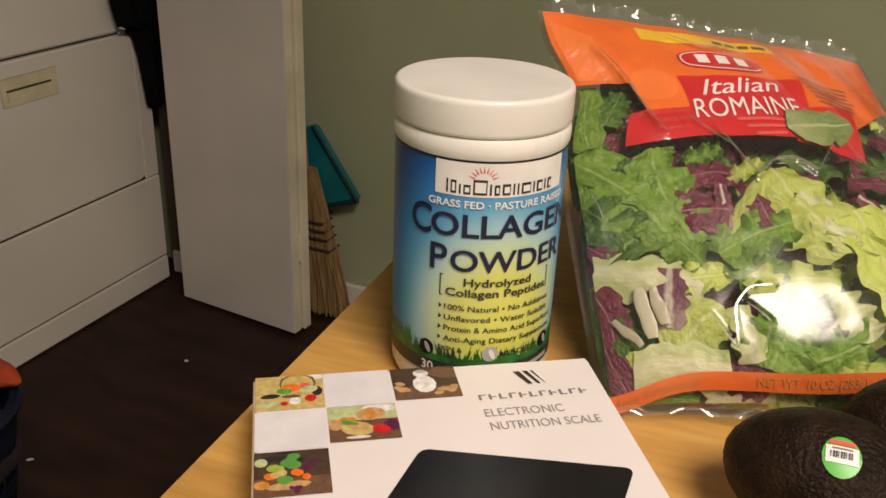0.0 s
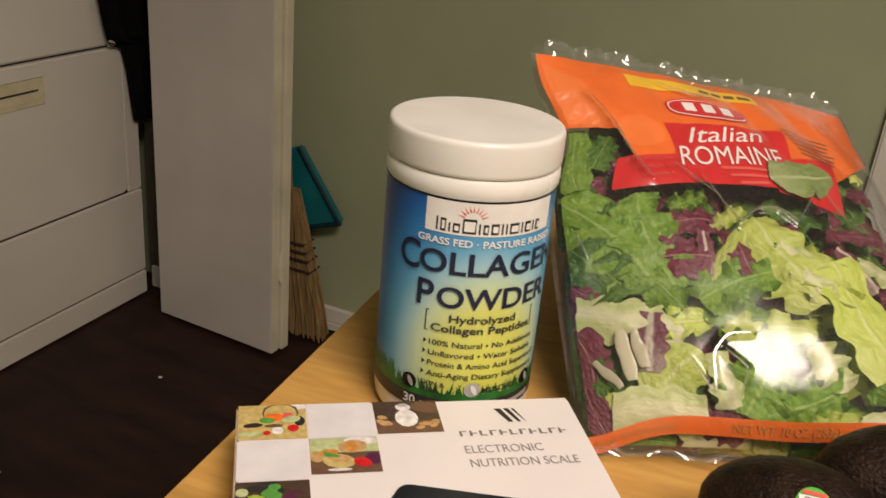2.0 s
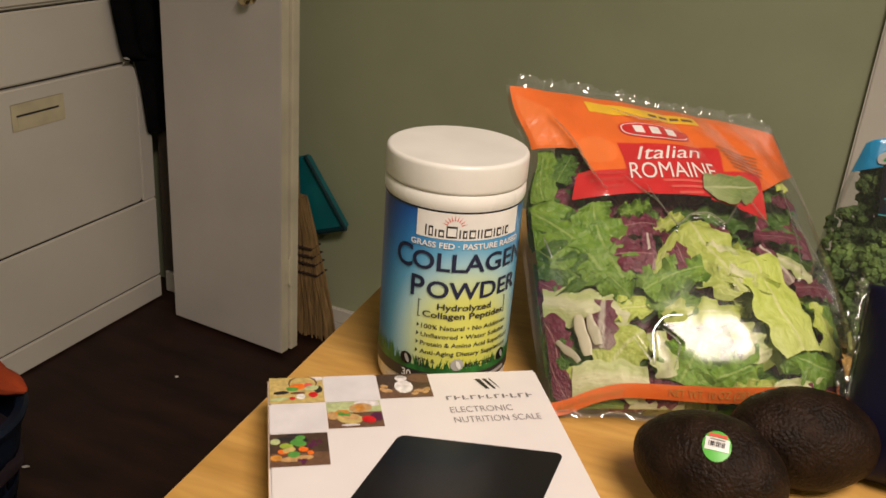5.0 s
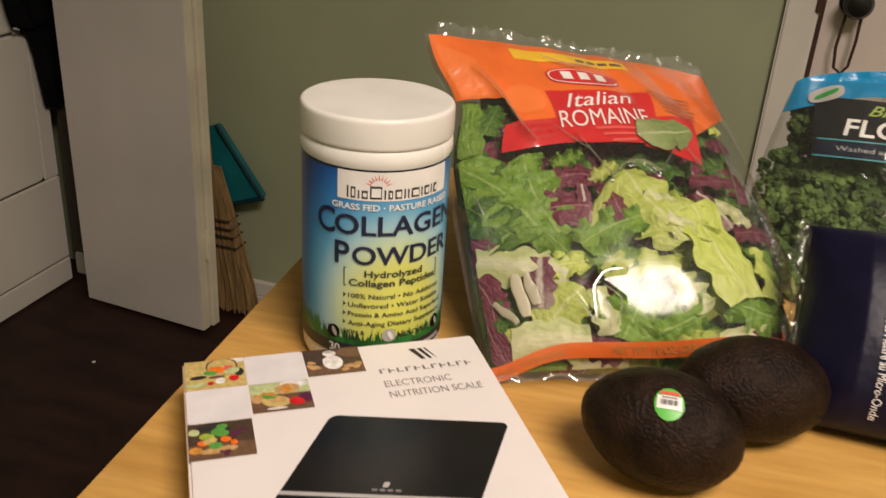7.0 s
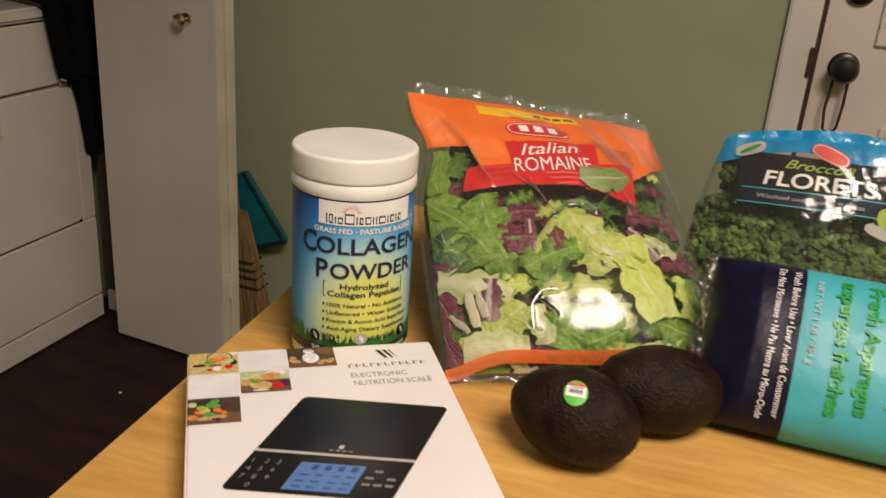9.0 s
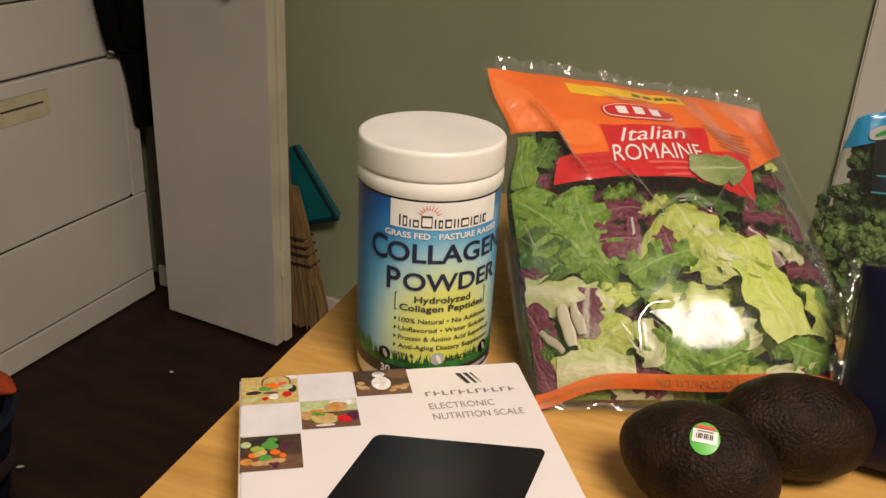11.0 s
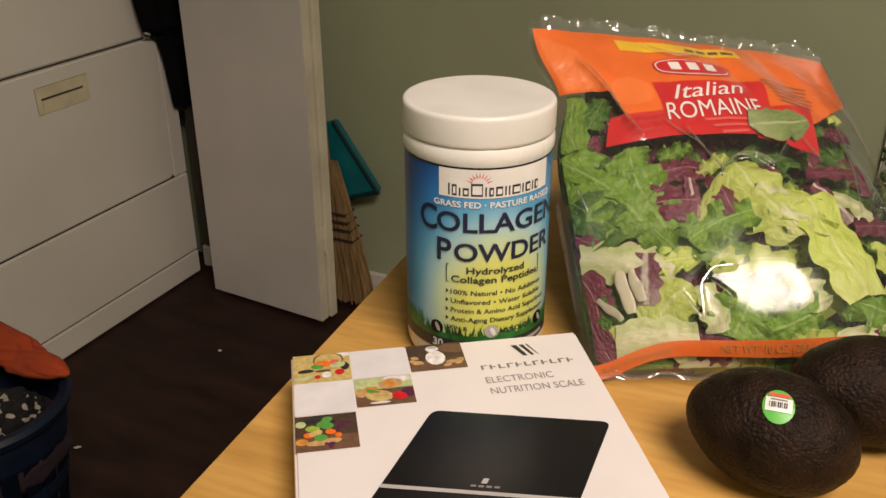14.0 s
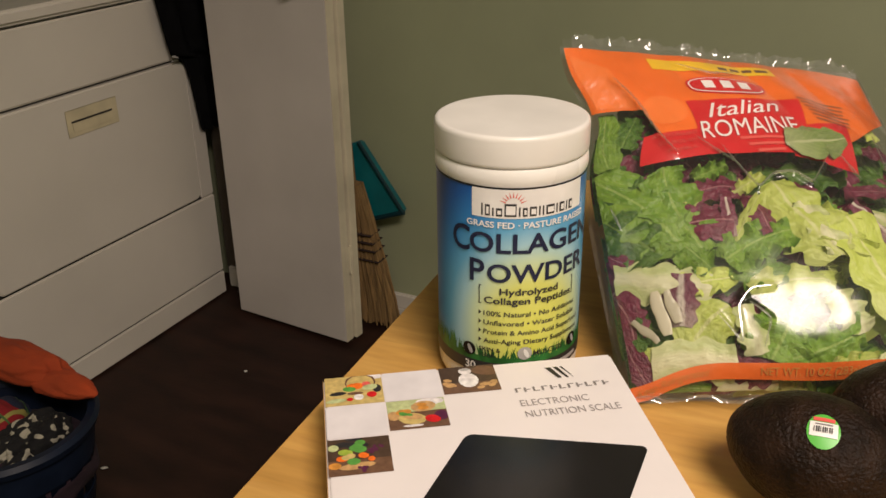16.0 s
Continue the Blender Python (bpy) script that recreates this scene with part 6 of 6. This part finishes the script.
        out = (bag.n + Vector((rng.uniform(-0.9, 0.9), rng.uniform(-0.4, 0.4), rng.uniform(-0.5, 1.1)))).normalized()
        ob = FLORETS[k % 5].copy()
        scene.collection.objects.link(ob)
        ob.parent = th
        ob.matrix_basis = Matrix.Translation(p) @ out.to_track_quat("Z", "Y").to_matrix().to_4x4() @ Matrix.Rotation(rng.uniform(0, 6), 4, "Z") @ Matrix.Diagonal((size, size, size, 1))
    return th


broccoli_bag((0, 0, 0), "clear bag of broccoli florets with blue header", 5.0)
broccoli_bag((0.172, -0.012, -0.008), "second bag of broccoli florets with blue header", 8.0, 3.0)
for ob in FLORETS:
    bpy.data.objects.remove(ob)

# asparagus bundle in its sleeve
asp = thing("asparagus_bag", "bagged bundle of fresh asparagus with teal print", "bag", at=(0, 0, 0))
AY, AZ, AA, AB = 0.652, TZ + 0.0510, 0.060, 0.033
AV, AN = Vector((0, 0.648, 0.762)), Vector((0, -0.762, 0.648))


def asp_at(x, q, off=0.0):
    """x along the bundle, q up the front in metres from its lower edge."""
    t = max(-1, min(1, (q - 0.062) / AA))
    end = min(1.0, max(0.0, (x - 0.2390) / 0.032)) ** 0.5
    h = AB * (1 - abs(t) ** 2.6) ** (1 / 2.6) * (0.06 + 0.94 * end)
    cr = 0.0012 * noise.noise((x * 40, q * 40, 2)) + 0.0010 * noise.noise((x * 90, q * 90, 5)) + max(0.0, 1 - (x - 0.226) / 0.06) * 0.0008
    p = Vector((x, AY, AZ)) + AV * (AA * t) + AN * (h + cr + off)
    p.z = max(p.z, TZ + 0.0012)
    return p


def asp_loop(x, a, off=0.0):
    end = min(1.0, max(0.0, (x - 0.2390) / 0.032)) ** 0.5
    c, s = math.cos(a), math.sin(a)
    k = (abs(c) ** 2.6 + abs(s) ** 2.6) ** (-1 / 2.6)
    cr = 0.0012 * noise.noise((x * 40, c * 3, s * 3 + 2)) + max(0.0, 1 - (x - 0.226) / 0.06) * (0.0030 * abs(noise.noise((x * 60 + 7 * c, c * 5, s * 5))) - 0.0007)
    p = Vector((x, AY, AZ)) + AV * ((AA + off) * k * c) + AN * ((AB * (0.06 + 0.94 * end) + off + cr) * k * s)
    p.z = max(p.z, TZ + 0.0009)
    return p


def sleeve(x0, x1, off, nx=24):
    return grid_bm(lambda u, v: asp_loop(x0 + (x1 - x0) * u, 2 * math.pi * v, off), nx, 56)


part("dark_sleeve", sleeve(0.2380, 0.2985, 0.0006, 48), M["ink_plum"], asp, "dark navy printed sleeve end")
part("teal_sleeve", sleeve(0.2986, 0.405, 0.0008, 36), M["ink_teal"], asp, "teal printed sleeve")
part("film_end", grid_bm(lambda u, v: asp_loop(0.2393 - u * (0.007 + 0.009 * noise.noise((math.cos(2 * math.pi * v) * 2.2, math.sin(2 * math.pi * v) * 2.2, 4)) + 0.003 * noise.noise((math.cos(2 * math.pi * v) * 9, math.sin(2 * math.pi * v) * 9, 4))), 2 * math.pi * v, 0.0022 + u * 0.0055 * noise.noise((math.cos(2 * math.pi * v) * 6, math.sin(2 * math.pi * v) * 6, u * 2))), 10, 120), M["film_dark"], asp, "clear crumpled film end")
part("film", sleeve(0.4052, 0.470, 0.0018, 20), M["film"], asp, "clear plastic film")


def asp_words(words, x, q0, h, w, mat, bold=0.0, off=0.0022, slant=0.0):
    return part("lettering", text_bm(words, h, w, False, bold, slant, fn=lambda a, b: asp_at(x + b, q0 - a, off)), mat, asp, smooth=False)


asp_words("Wash Before Use • Laver Avant de Consommer", 0.2905, 0.114, 0.0048, 0.104, M["ink_white"])
asp_words("Do Not Microwave • Ne Pas Mettre au Micro-Onde", 0.2805, 0.114, 0.0048, 0.106, M["ink_white"])
asp_words("NET WT 1 LB / 454 g", 0.3055, 0.108, 0.0040, 0.060, M["ink_silver"])
asp_words("asperges fraîches", 0.3215, 0.112, 0.0092, 0.094, M["ink_kelly"], 0.03)
asp_words("Fresh Asparagus", 0.3385, 0.112, 0.0092, 0.090, M["ink_kelly"], 0.03)
# brand shown as a plain outlined shape


def asp_patch(name, x0, x1, q0, q1, mat, off, note="", nx=6, nq=16):
    return part(name, grid_bm(lambda u, v: asp_at(x0 + (x1 - x0) * u, q0 + (q1 - q0) * v, off), nx, nq), mat, asp, note)


asp_patch("logo_backing", 0.3612, 0.3902, 0.0095, 0.1110, M["ink_label"], 0.0014, "black outlined brand shape")
for k in range(8):
    q = 0.0112 + 0.0125 * k
    asp_patch("logo_bar_edge", 0.3630 - 0.0012 * (k % 2), 0.3880 + 0.0010 * (k % 3), q, q + 0.0112, M["ink_grey"], 0.0018, nx=6, nq=4)
    asp_patch("logo_bar", 0.3638 - 0.0012 * (k % 2), 0.3872 + 0.0010 * (k % 3), q + 0.0008, q + 0.0104, M["ink_label"], 0.0022, nx=6, nq=4)
    asp_patch("logo_bar_gap", 0.3690 + 0.005 * (k % 2), 0.3725 + 0.006 * (k % 2), q + 0.0040, q + 0.0072, M["ink_grey"], 0.0026, nx=2, nq=2)
for k in range(9):
    q = 0.030 + 0.0075 * k
    asp_patch("logo_bar", 0.3560, 0.3600, q, q + 0.0042, M["ink_silver"], 0.0019, nx=2, nq=2)
rng = random.Random(31)
for k in range(26):
    a, r = rng.uniform(0, 2 * math.pi), math.sqrt(rng.random()) * 0.80
    c = AV * (AA * 0.92 * r * math.cos(a)) + AN * (AB * 0.80 * r * math.sin(a))
    y, z = AY + c.y, max(AZ + c.z, TZ + 0.008)
    x1 = rng.uniform(0.50, 0.54)
    part("stalk", tube_bm([(0.27, y, z), (0.36, y + rng.uniform(-0.002, 0.002), z), (0.44, y, z + rng.uniform(-0.002, 0.002)), (x1, y, z)], 0.0056, 8, taper=[0.5, 0.9, 1, 1]), M["stalk"], asp)
